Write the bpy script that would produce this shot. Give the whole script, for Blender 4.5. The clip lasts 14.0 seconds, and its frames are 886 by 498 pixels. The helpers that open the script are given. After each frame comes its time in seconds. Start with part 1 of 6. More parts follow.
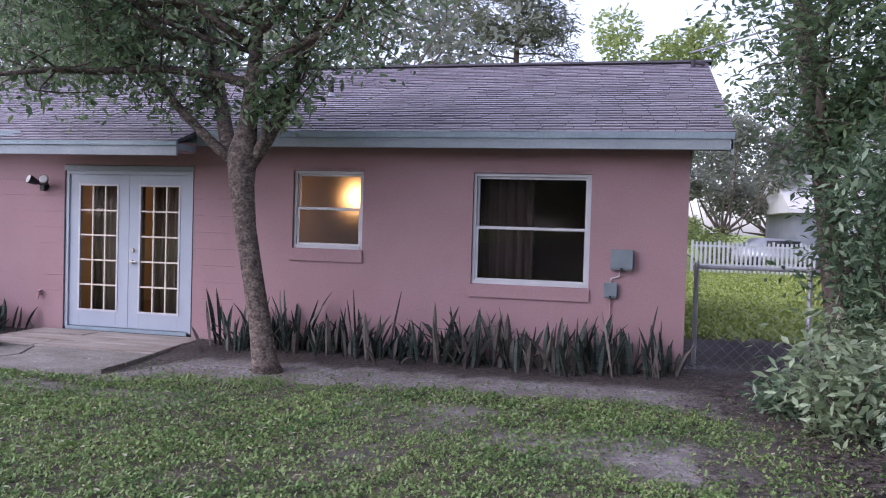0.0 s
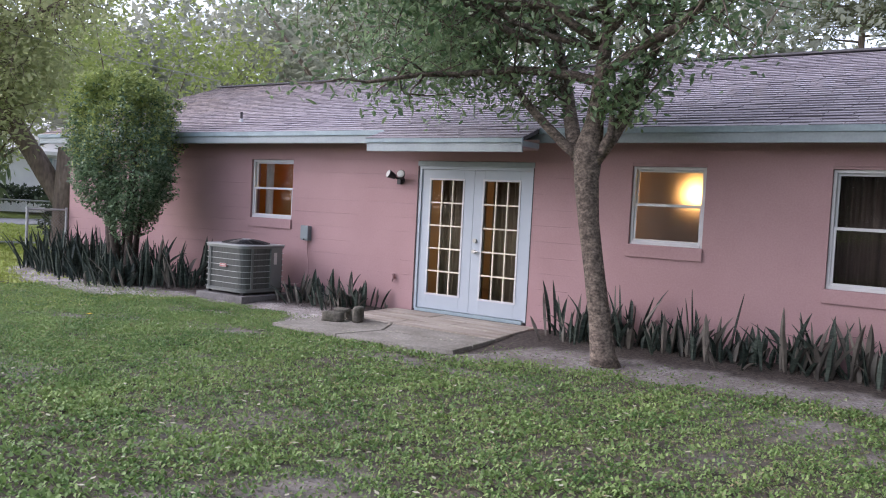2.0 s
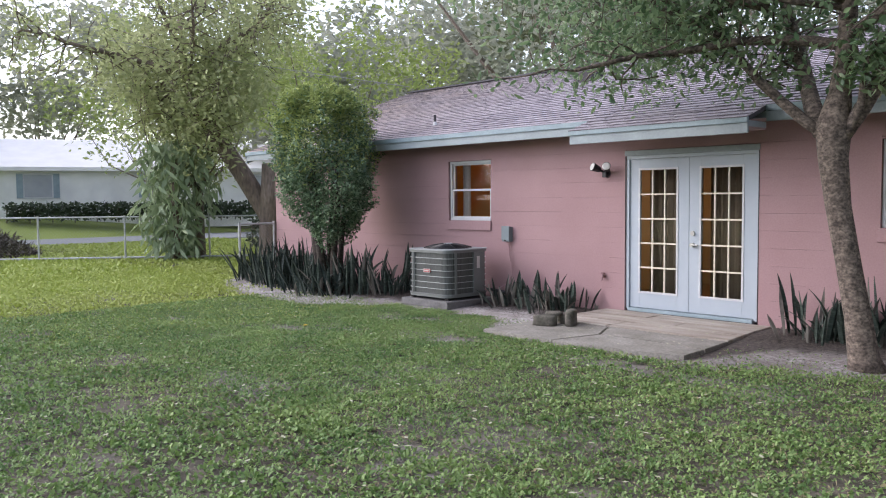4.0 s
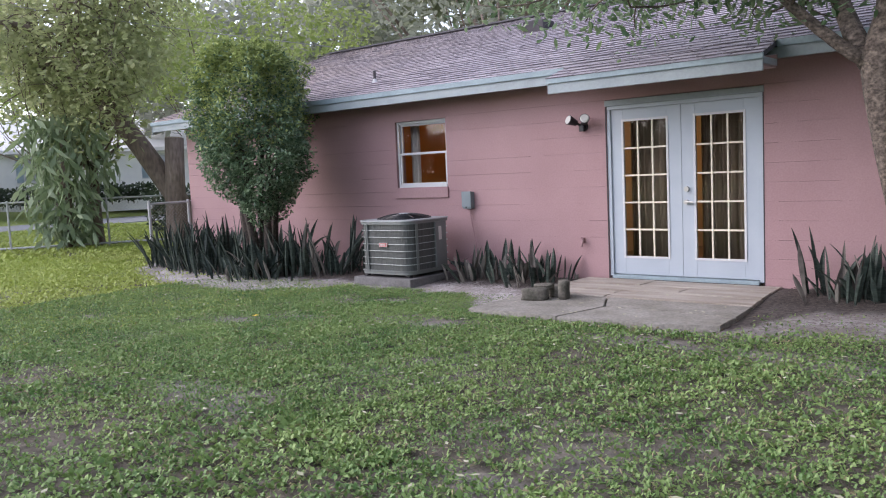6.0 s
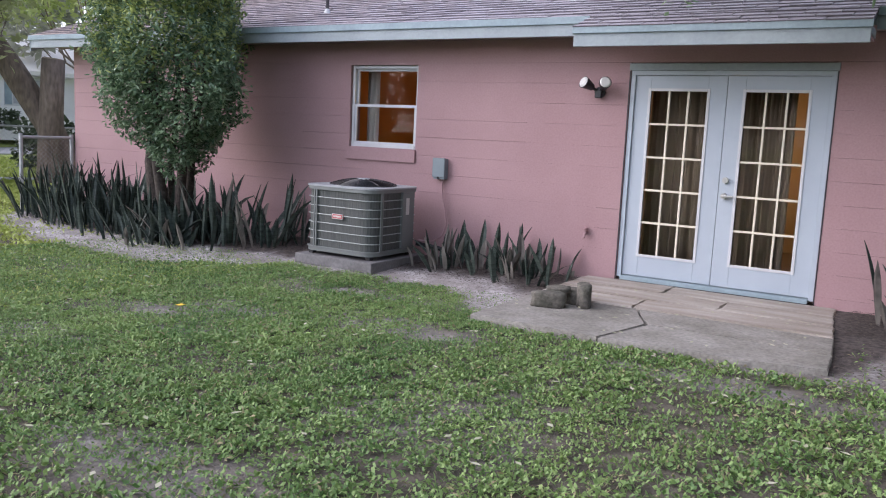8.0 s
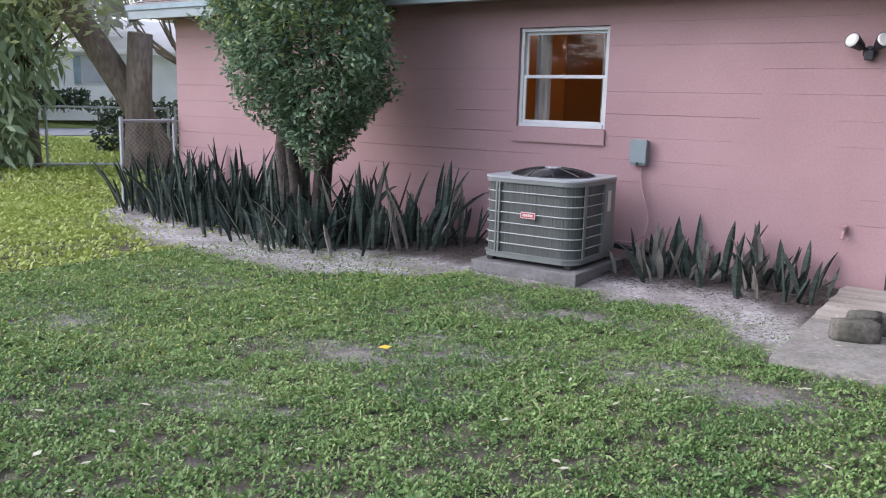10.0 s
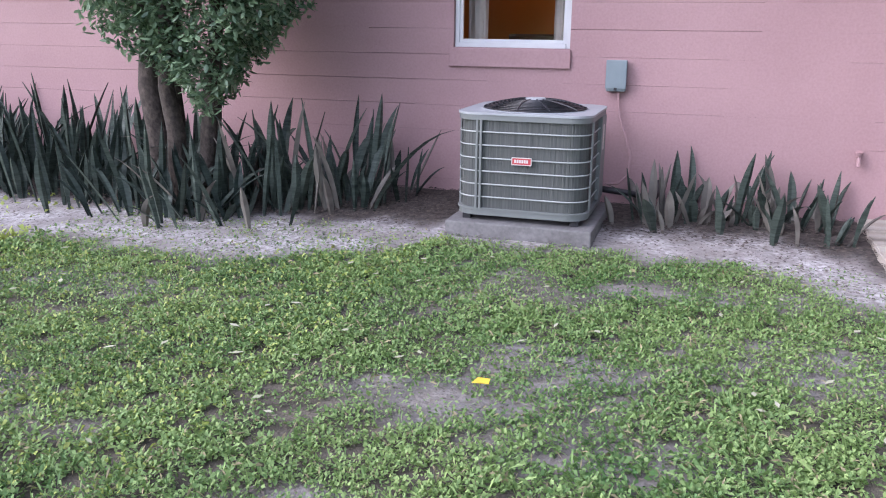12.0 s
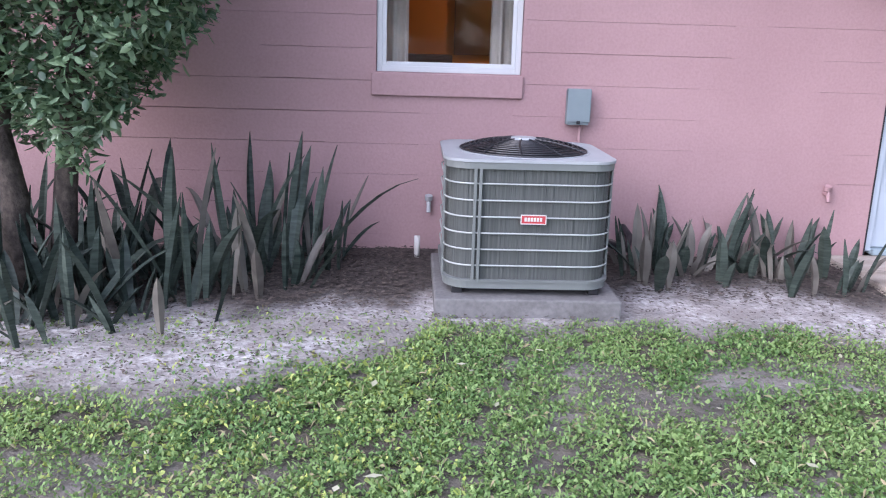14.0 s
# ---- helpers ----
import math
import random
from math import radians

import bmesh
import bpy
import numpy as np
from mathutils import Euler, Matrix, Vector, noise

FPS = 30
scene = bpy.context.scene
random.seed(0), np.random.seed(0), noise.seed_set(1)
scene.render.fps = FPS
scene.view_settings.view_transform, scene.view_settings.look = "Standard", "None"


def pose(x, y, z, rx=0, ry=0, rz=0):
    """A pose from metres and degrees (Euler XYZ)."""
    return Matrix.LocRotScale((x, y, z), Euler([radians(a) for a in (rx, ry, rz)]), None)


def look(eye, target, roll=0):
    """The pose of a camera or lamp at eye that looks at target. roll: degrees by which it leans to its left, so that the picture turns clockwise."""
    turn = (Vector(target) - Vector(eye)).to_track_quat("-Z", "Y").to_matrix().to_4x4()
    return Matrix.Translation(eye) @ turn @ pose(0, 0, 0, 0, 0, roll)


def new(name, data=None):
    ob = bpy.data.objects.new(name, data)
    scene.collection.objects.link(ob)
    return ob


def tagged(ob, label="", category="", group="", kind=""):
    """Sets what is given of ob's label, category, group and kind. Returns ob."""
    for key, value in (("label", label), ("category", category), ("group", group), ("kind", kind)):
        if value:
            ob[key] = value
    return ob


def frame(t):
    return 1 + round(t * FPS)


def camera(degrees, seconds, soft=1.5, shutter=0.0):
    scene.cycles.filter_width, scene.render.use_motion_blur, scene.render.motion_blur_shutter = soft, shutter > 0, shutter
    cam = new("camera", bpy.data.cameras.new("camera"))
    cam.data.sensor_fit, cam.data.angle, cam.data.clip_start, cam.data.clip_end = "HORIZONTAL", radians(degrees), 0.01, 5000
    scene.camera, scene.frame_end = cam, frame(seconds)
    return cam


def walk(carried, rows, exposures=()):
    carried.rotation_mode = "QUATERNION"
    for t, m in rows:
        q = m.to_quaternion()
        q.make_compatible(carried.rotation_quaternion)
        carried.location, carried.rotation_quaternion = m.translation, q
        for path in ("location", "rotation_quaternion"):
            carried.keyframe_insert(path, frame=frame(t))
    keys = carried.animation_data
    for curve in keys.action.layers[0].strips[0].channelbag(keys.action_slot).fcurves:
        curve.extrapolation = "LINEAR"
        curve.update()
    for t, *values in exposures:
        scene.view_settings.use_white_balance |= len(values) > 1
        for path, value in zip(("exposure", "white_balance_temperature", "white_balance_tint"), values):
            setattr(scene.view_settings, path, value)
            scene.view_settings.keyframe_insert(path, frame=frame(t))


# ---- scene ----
cam = camera(56.4, 14.0, soft=1.1)
PATH = [
    (0, (-0.494, -0.027, 1.597), (-0.964, 1.916, 1.539), 1.7),
    (0.5, (-0.589, -0.041, 1.616), (-1.371, 1.798, 1.539), 2.2),
    (1, (-0.738, -0.15, 1.656), (-1.666, 1.618, 1.55), 2.0),
    (1.5, (-0.819, -0.178, 1.595), (-1.937, 1.477, 1.495), 2.5),
    (2, (-0.842, -0.262, 1.588), (-1.968, 1.389, 1.488), 3.0),
    (2.5, (-0.828, -0.207, 1.582), (-1.936, 1.453, 1.466), 2.4),
    (3, (-0.867, -0.219, 1.592), (-1.99, 1.432, 1.478), 1.0),
    (3.5, (-1.028, -0.162, 1.582), (-2.219, 1.435, 1.403), 0.4),
    (4, (-1.44, -0.086, 1.613), (-2.896, 1.28, 1.493), -0.5),
    (4.2, (-1.591, -0.03, 1.583), (-3.099, 1.278, 1.454), 0.4),
    (6.3, (-3.363, 0.467, 1.479), (-4.591, 2.035, 1.293), -2.5),
    (6.5, (-3.585, 0.595, 1.483), (-4.794, 2.179, 1.317), -2.0),
    (7, (-4.13, 0.701, 1.45), (-5.322, 2.293, 1.231), 1.4),
    (7.2, (-4.373, 0.841, 1.442), (-5.479, 2.48, 1.142), 2.2),
    (9.3, (-6.377, 1.762, 1.52), (-7.372, 3.484, 1.313), 3.3),
    (9.5, (-6.627, 1.81, 1.52), (-7.683, 3.496, 1.311), 4.4),
    (10, (-7.218, 2.002, 1.488), (-8.331, 3.626, 1.137), 1.5),
    (10.5, (-7.812, 2.178, 1.513), (-8.84, 3.844, 1.105), 1.6),
    (11, (-8.345, 2.311, 1.517), (-9.174, 4.091, 1.133), 0.6),
    (11.5, (-8.849, 2.536, 1.498), (-9.691, 4.323, 1.185), -1.2),
    (12, (-9.353, 2.713, 1.441), (-9.947, 4.55, 0.917), 0.6),
    (12.5, (-9.817, 3.003, 1.454), (-10.119, 4.904, 0.913), 0.3),
    (13, (-10.284, 3.288, 1.423), (-10.41, 5.22, 0.925), 2.4),
    (13.5, (-10.759, 3.522, 1.438), (-10.763, 5.465, 0.964), 1.4),
    (14, (-11.212, 3.825, 1.46), (-11.132, 5.764, 0.976), 1.7),
]
EXPOSURES = [(0.0, 1.12, 5800, 31), (1.5, 1.33, 6150, 24), (4.0, 1.46, 6350, 18), (7.0, 1.42, 6200, 21), (10.0, 1.62, 6100, 18), (11.0, 1.8, 6000, 19), (12.5, 1.88, 5850, 23), (14.0, 1.95, 5800, 22)]
walk(cam, [(t, look(eye, target, roll)) for t, eye, target, roll in PATH], EXPOSURES)

# ---- sky, sun, exposure ----
world = bpy.data.worlds.new("world")
scene.world = world
world.use_nodes = True
wn = world.node_tree.nodes
sky = wn.new("ShaderNodeTexSky")
sky.sky_type = "NISHITA"
sky.sun_disc = False
sky.sun_elevation, sky.sun_rotation = radians(32), radians(-124)
sky.air_density, sky.dust_density, sky.ozone_density = 1.0, 1.6, 1.8
wn["Background"].inputs["Strength"].default_value = 0.15
haze = wn.new("ShaderNodeHueSaturation")
haze.inputs["Saturation"].default_value = 0.5
world.node_tree.links.new(sky.outputs[0], haze.inputs["Color"])
world.node_tree.links.new(haze.outputs[0], wn["Background"].inputs["Color"])
sun = new("sun", bpy.data.lights.new("sun", "SUN"))
sun.data.energy, sun.data.angle, sun.data.color = 0.85, radians(100), (1.0, 0.96, 0.92)
sun.matrix_world = look((-24, -16, 18), (0, 0, 0))


# ---- materials ----
def mat(name, c1, c2=None, rough=0.7, scale=6.0, bump=0.0, bscale=40.0, metal=0.0, island=0.0, obj=0.0, thin=0.0, stretch=(1, 1, 1), fine=0.0, spec=0.5):
    """A painted or natural surface: two tones mixed by coarse and fine noise, with relief."""
    m = bpy.data.materials.new(name)
    m.use_nodes = True
    nt = m.node_tree
    n, l = nt.nodes, nt.links
    b = n["Principled BSDF"]
    b.inputs["Roughness"].default_value, b.inputs["Metallic"].default_value = rough, metal
    b.inputs["Specular IOR Level"].default_value = spec
    geo = n.new("ShaderNodeNewGeometry")
    mp = n.new("ShaderNodeVectorMath")
    mp.operation = "MULTIPLY"
    mp.inputs[1].default_value = stretch
    l.new(geo.outputs["Position"], mp.inputs[0])
    n1 = n.new("ShaderNodeTexNoise")
    n1.inputs["Scale"].default_value, n1.inputs["Detail"].default_value = scale, 6
    l.new(mp.outputs[0], n1.inputs["Vector"])
    mix = n.new("ShaderNodeMix")
    mix.data_type = "RGBA"
    mix.inputs["A"].default_value, mix.inputs["B"].default_value = (*c1, 1), (*(c2 or [v * 0.85 for v in c1]), 1)
    ramp = n.new("ShaderNodeMapRange")
    ramp.inputs["From Min"].default_value, ramp.inputs["From Max"].default_value = 0.3, 0.7
    l.new(n1.outputs["Fac"], ramp.inputs["Value"])
    fac = ramp.outputs[0]
    if island or obj:
        add = n.new("ShaderNodeMix")
        add.inputs["Factor"].default_value = island or obj
        l.new(fac, add.inputs["A"])
        if obj:
            info = n.new("ShaderNodeObjectInfo")
            l.new(info.outputs["Random"], add.inputs["B"])
        else:
            l.new(geo.outputs["Random Per Island"], add.inputs["B"])
        fac = add.outputs[0]
    l.new(fac, mix.inputs["Factor"])
    col = mix.outputs["Result"]
    if fine:
        n3 = n.new("ShaderNodeTexNoise")
        n3.inputs["Scale"].default_value, n3.inputs["Detail"].default_value = bscale, 4
        l.new(mp.outputs[0], n3.inputs["Vector"])
        hsv = n.new("ShaderNodeHueSaturation")
        vr = n.new("ShaderNodeMapRange")
        vr.inputs["From Min"].default_value, vr.inputs["From Max"].default_value = 0.3, 0.7
        vr.inputs["To Min"].default_value, vr.inputs["To Max"].default_value = 1 - fine, 1 + fine
        l.new(n3.outputs["Fac"], vr.inputs["Value"])
        l.new(vr.outputs[0], hsv.inputs["Value"])
        l.new(col, hsv.inputs["Color"])
        col = hsv.outputs[0]
    l.new(col, b.inputs["Base Color"])
    if bump:
        n2 = n.new("ShaderNodeTexNoise")
        n2.inputs["Scale"].default_value, n2.inputs["Detail"].default_value = bscale, 8
        l.new(mp.outputs[0], n2.inputs["Vector"])
        bn = n.new("ShaderNodeBump")
        bn.inputs["Strength"].default_value, bn.inputs["Distance"].default_value = bump, 0.01
        l.new(n2.outputs["Fac"], bn.inputs["Height"])
        l.new(bn.outputs[0], b.inputs["Normal"])
    if thin:
        tr = n.new("ShaderNodeBsdfTranslucent")
        l.new(col, tr.inputs["Color"])
        ms = n.new("ShaderNodeMixShader")
        ms.inputs[0].default_value = thin
        l.new(b.outputs[0], ms.inputs[1])
        l.new(tr.outputs[0], ms.inputs[2])
        l.new(ms.outputs[0], n["Material Output"].inputs["Surface"])
    return m


def glass(name, tint=(1, 1, 1), rough=0.0):
    m = bpy.data.materials.new(name)
    m.use_nodes = True
    b = m.node_tree.nodes["Principled BSDF"]
    b.inputs["Base Color"].default_value = (*tint, 1)
    b.inputs["Transmission Weight"].default_value = 1.0
    b.inputs["Roughness"].default_value, b.inputs["IOR"].default_value = rough, 1.25
    return m


def glow(name, colour, strength):
    m = bpy.data.materials.new(name)
    m.use_nodes = True
    b = m.node_tree.nodes["Principled BSDF"]
    b.inputs["Emission Color"].default_value, b.inputs["Emission Strength"].default_value = (*colour, 1), strength
    return m


M_PINK = mat("pink_masonry_paint", (0.385, 0.243, 0.253), (0.345, 0.212, 0.222), 0.75, 1.4, 0.25, 55, obj=0.05, fine=0.06)
M_PINKR = mat("pink_masonry_paint_rest", (0.385, 0.243, 0.253), (0.345, 0.212, 0.222), 0.75, 1.4, 0.25, 55, island=0.05, fine=0.06)
M_MORTAR = mat("painted_mortar", (0.40, 0.262, 0.27), (0.31, 0.20, 0.207), 0.9, 5, 0.5, 60)
M_TRIM = mat("pale_blue_trim_paint", (0.315, 0.365, 0.39), (0.26, 0.305, 0.33), 0.55, 3, 0.1, 30, fine=0.06)
M_TRIM2 = mat("grey_drip_board", (0.30, 0.38, 0.42), (0.22, 0.29, 0.33), 0.6, 3, 0.15, 30, fine=0.08)
M_SOFFIT = mat("soffit_paint", (0.40, 0.30, 0.29), (0.32, 0.24, 0.24), 0.8, 3)
M_WHITE = mat("white_frame_paint", (0.60, 0.61, 0.62), (0.52, 0.53, 0.55), 0.45, 4, 0.05, 50)
M_DOOR = mat("pale_blue_white_door_paint", (0.42, 0.475, 0.53), (0.38, 0.435, 0.495), 0.4, 3, 0.05, 60)
M_MUNTIN = mat("cream_muntin", (0.78, 0.72, 0.58), (0.68, 0.62, 0.50), 0.5, 6)
M_SHINGLE = mat("grey_shingle", (0.42, 0.39, 0.43), (0.27, 0.245, 0.285), 0.95, 1.1, 0.6, 90, obj=0.45, fine=0.25)
M_SHINGLER = mat("grey_shingle_rest", (0.42, 0.39, 0.43), (0.27, 0.245, 0.285), 0.95, 1.1, 0.6, 90, island=0.45, fine=0.25)


def tan_end(m):
    """Tan tint in noise patches, stronger towards the roof's left end."""
    n, l = m.node_tree.nodes, m.node_tree.links
    b = n["Principled BSDF"]
    was = b.inputs["Base Color"].links[0].from_socket
    geo, sep, span, spots, mul, mix = (n.new(k) for k in ("ShaderNodeNewGeometry", "ShaderNodeSeparateXYZ", "ShaderNodeMapRange", "ShaderNodeTexNoise", "ShaderNodeMath", "ShaderNodeMix"))
    l.new(geo.outputs["Position"], sep.inputs[0])
    l.new(sep.outputs["X"], span.inputs["Value"])
    span.inputs["From Min"].default_value, span.inputs["From Max"].default_value = -10.0, -16.0
    spots.inputs["Scale"].default_value, spots.inputs["Detail"].default_value = 1.3, 8
    l.new(geo.outputs["Position"], spots.inputs["Vector"])
    mul.operation = "MULTIPLY"
    l.new(span.outputs[0], mul.inputs[0])
    l.new(spots.outputs["Fac"], mul.inputs[1])
    mix.data_type = "RGBA"
    mix.inputs["B"].default_value = (0.42, 0.32, 0.25, 1)
    l.new(was, mix.inputs["A"])
    l.new(mul.outputs[0], mix.inputs["Factor"])
    l.new(mix.outputs["Result"], b.inputs["Base Color"])


tan_end(M_SHINGLE), tan_end(M_SHINGLER)
# Butt faces coloured dark to draw the shadow line under each course.
M_BUTT_SHADE = mat("shingle_edge_shade", (0.10, 0.09, 0.105), (0.18, 0.165, 0.185), 0.95, 3)
M_DECK = mat("roof_felt", (0.07, 0.065, 0.07), None, 0.95, 5)
M_ACSHEET = mat("ac_grey_enamel", (0.175, 0.19, 0.187), (0.145, 0.16, 0.157), 0.45, 5, 0.05, 30)
M_ACDARK = mat("ac_coil", (0.095, 0.103, 0.10), (0.05, 0.056, 0.054), 0.6, 90, 1.0, 120, stretch=(1, 1, 0.02))
M_ACWIRE = mat("ac_guard_wire", (0.40, 0.43, 0.42), None, 0.4, 8)
M_ACTOP = mat("ac_top_sheet", (0.36, 0.38, 0.40), (0.31, 0.33, 0.35), 0.4, 4)
M_BLACK = mat("black_metal", (0.02, 0.02, 0.024), None, 0.45, 8)
M_RED = mat("red_badge", (0.48, 0.05, 0.06), None, 0.4, 8)
M_CONC = mat("grey_concrete", (0.20, 0.195, 0.195), (0.12, 0.115, 0.115), 0.9, 4, 0.5, 40, fine=0.15)
M_PATIO = mat("stained_patio_slab", (0.47, 0.43, 0.385), (0.25, 0.21, 0.175), 0.9, 1.6, 0.35, 45, obj=0.12, stretch=(0.7, 4.0, 1), fine=0.14)
M_PATIO2 = mat("grey_patio_slab", (0.33, 0.31, 0.285), (0.16, 0.15, 0.125), 0.9, 2.2, 0.5, 40, obj=0.15, fine=0.25)
M_STONE = mat("mossy_brick", (0.15, 0.135, 0.115), (0.065, 0.065, 0.05), 0.95, 9, 0.9, 40, fine=0.3)
M_BOX = mat("grey_electric_box", (0.20, 0.245, 0.265), (0.16, 0.20, 0.22), 0.5, 6)
M_GALV = mat("galvanised_steel", (0.52, 0.53, 0.54), (0.40, 0.41, 0.43), 0.5, 10, metal=0.25)
M_CHROME = mat("brushed_nickel", (0.55, 0.54, 0.52), None, 0.3, 10, metal=1.0)
M_GLASS = glass("window_glass", (0.96, 0.97, 0.97))
M_FROST = glass("frosted_glass", (0.95, 0.95, 0.92), 0.55)
M_LENS = mat("lamp_lens", (0.7, 0.7, 0.68), None, 0.2, 8)
M_BARK = mat("grey_brown_bark", (0.20, 0.16, 0.13), (0.055, 0.043, 0.036), 0.95, 14, 1.0, 34, stretch=(1, 1, 1.3), fine=0.6)
M_STEM = mat("dark_bush_stem", (0.085, 0.068, 0.058), (0.03, 0.024, 0.021), 0.95, 14, 1.0, 34, fine=0.4)
M_BARK2 = mat("oak_bark", (0.22, 0.175, 0.145), (0.11, 0.085, 0.07), 0.95, 4, 1.0, 18, stretch=(1, 1, 0.3), fine=0.3)
M_LEAF = mat("dark_green_leaf", (0.07, 0.145, 0.068), (0.30, 0.40, 0.21), 0.36, 2, island=0.8, thin=0.5)
M_LEAFB = mat("glossy_bush_leaf", (0.042, 0.095, 0.055), (0.31, 0.43, 0.26), 0.27, 1.5, island=0.8, thin=0.35)
M_LEAFY = mat("yellow_green_leaf", (0.21, 0.29, 0.08), (0.40, 0.46, 0.17), 0.6, 0.5, island=0.6, thin=0.45)
M_LEAFO = mat("oak_leaf", (0.12, 0.145, 0.085), (0.26, 0.28, 0.18), 0.6, 0.25, island=0.6, thin=0.5)
# Background leaf tones, lifted so the colour itself holds the bright haze.
M_LEAFY2 = mat("olive_leaf_hazed", (0.29, 0.34, 0.15), (0.50, 0.53, 0.31), 0.6, 0.4, island=0.6, thin=0.6)
M_LEAFG = mat("grey_green_leaf_hazed", (0.23, 0.255, 0.19), (0.42, 0.43, 0.36), 0.7, 0.25, island=0.6, thin=0.55)
M_SNAKE = mat("snake_plant_leaf", (0.008, 0.017, 0.014), (0.085, 0.108, 0.09), 0.5, 9, 0.2, 25, obj=0.5, stretch=(0.6, 0.6, 3.4), fine=0.3, spec=0.22)
M_SNAKED = mat("dry_snake_plant_leaf", (0.035, 0.028, 0.026), (0.22, 0.205, 0.175), 0.7, 7, 0.2, 25, obj=0.5)
M_GRASS = mat("lawn_leaf", (0.052, 0.145, 0.035), (0.31, 0.425, 0.14), 0.6, 1.3, island=0.55, thin=0.25)
# Lawn leaf in a brighter, yellower colour that carries the sunlight of open ground.
M_GRASS_SUN = mat("far_lawn_leaf_sunlit", (0.29, 0.37, 0.065), (0.42, 0.48, 0.14), 0.6, 0.7, island=0.5, thin=0.25)
M_STRAW = mat("straw_grass", (0.34, 0.29, 0.17), (0.22, 0.20, 0.10), 0.8, 2, island=0.7, thin=0.2)
# Dry litter brown, darkened further for the shade beside the house corner.
M_LITTER = mat("dry_leaf_litter_shaded", (0.045, 0.034, 0.03), (0.15, 0.12, 0.10), 0.85, 3, island=0.9)
M_VINE = mat("pale_vine_leaf", (0.14, 0.21, 0.10), (0.44, 0.53, 0.34), 0.4, 1.5, island=0.7, thin=0.3)
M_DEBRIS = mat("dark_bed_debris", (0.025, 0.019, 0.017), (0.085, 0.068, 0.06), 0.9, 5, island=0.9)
M_PALE = mat("pale_fallen_leaf", (0.30, 0.31, 0.19), (0.46, 0.44, 0.33), 0.7, 3, island=0.8)
M_YELLOW = mat("yellow_fallen_leaf", (0.75, 0.50, 0.04), None, 0.6, 6)
M_NBR = mat("neighbour_white_siding", (0.88, 0.88, 0.86), (0.72, 0.72, 0.71), 0.7, 1)
M_NROOF = mat("neighbour_pale_roof", (0.84, 0.83, 0.83), (0.76, 0.75, 0.75), 0.8, 1.5)
M_GREYW = mat("grey_siding", (0.32, 0.34, 0.38), (0.27, 0.29, 0.33), 0.8, 1)
M_NPANE = mat("curtained_pane", (0.42, 0.44, 0.47), (0.34, 0.36, 0.40), 0.2, 2)
M_ROAD = mat("pale_asphalt", (0.27, 0.28, 0.30), (0.22, 0.23, 0.25), 0.9, 1.5, 0.3, 30)
M_HEDGE = mat("hedge_leaf", (0.03, 0.05, 0.03), (0.07, 0.10, 0.05), 0.6, 1, island=0.7, thin=0.2)
M_INT = mat("cream_interior_wall", (0.45, 0.40, 0.32), (0.40, 0.35, 0.28), 0.8, 1)
M_ORANGE = mat("orange_brown_interior_wall", (0.48, 0.22, 0.05), (0.40, 0.18, 0.04), 0.7, 1.2)
M_DARKW = mat("dark_interior_panel", (0.10, 0.075, 0.06), (0.07, 0.05, 0.04), 0.7, 2)
M_WOODF = mat("brown_interior_floor", (0.16, 0.11, 0.07), (0.10, 0.07, 0.045), 0.5, 3, stretch=(1, 6, 1))
M_CURTAIN = mat("tan_curtain", (0.34, 0.27, 0.19), (0.26, 0.20, 0.14), 0.9, 3, thin=0.35, stretch=(6, 1, 0.3))
M_BROWNC = mat("brown_curtain", (0.04, 0.024, 0.018), (0.026, 0.016, 0.013), 0.9, 3, stretch=(6, 1, 0.3))
M_SHEER = mat("white_curtain", (0.62, 0.60, 0.56), (0.50, 0.48, 0.45), 0.9, 3, thin=0.4, stretch=(6, 1, 0.3))
M_WARM = glow("warm_bulb", (1.0, 0.48, 0.10), 0.75)
M_DAY = glow("daylight_glow", (0.85, 0.95, 0.9), 0.28)
M_PLASTIC = mat("white_plastic", (0.62, 0.60, 0.58), None, 0.5, 6)
M_CARP = mat("silver_car_paint", (0.50, 0.52, 0.54), None, 0.3, 2, metal=0.5)
M_WIRE = mat("cable", (0.30, 0.30, 0.31), None, 0.6, 4)


# ---- mesh helpers ----
def link(name, verts, faces, material, parent=None, label="", smooth=False):
    me = bpy.data.meshes.new(name)
    me.from_pydata([tuple(v) for v in verts], [], [tuple(f) for f in faces])
    me.materials.append(material)
    if smooth:
        me.shade_smooth()
    me.update()
    ob = new(name, me)
    if parent:
        ob.parent = parent
    if label:
        tagged(ob, label=label)
    return ob


def thing(name, at, label, category, group="", kind=""):
    ob = new(name)
    ob.location = at
    ob.empty_display_size = 0.1
    bpy.context.view_layer.update()
    return tagged(ob, label, category, group, kind)


def part(name, bm, material, parent=None, label="", smooth=False):
    """Links a bmesh, in world places, as one mesh under a thing at its own place."""
    if parent is not None:
        p, base = parent, Vector()
        while p is not None:
            base += p.location
            p = p.parent
        bmesh.ops.translate(bm, verts=bm.verts, vec=-base)
    me = bpy.data.meshes.new(name)
    bm.normal_update()
    bm.to_mesh(me)
    bm.free()
    me.materials.append(material)
    if smooth:
        me.shade_smooth()
    ob = new(name, me)
    if parent is not None:
        ob.parent = parent
    if label:
        tagged(ob, label=label)
    return ob


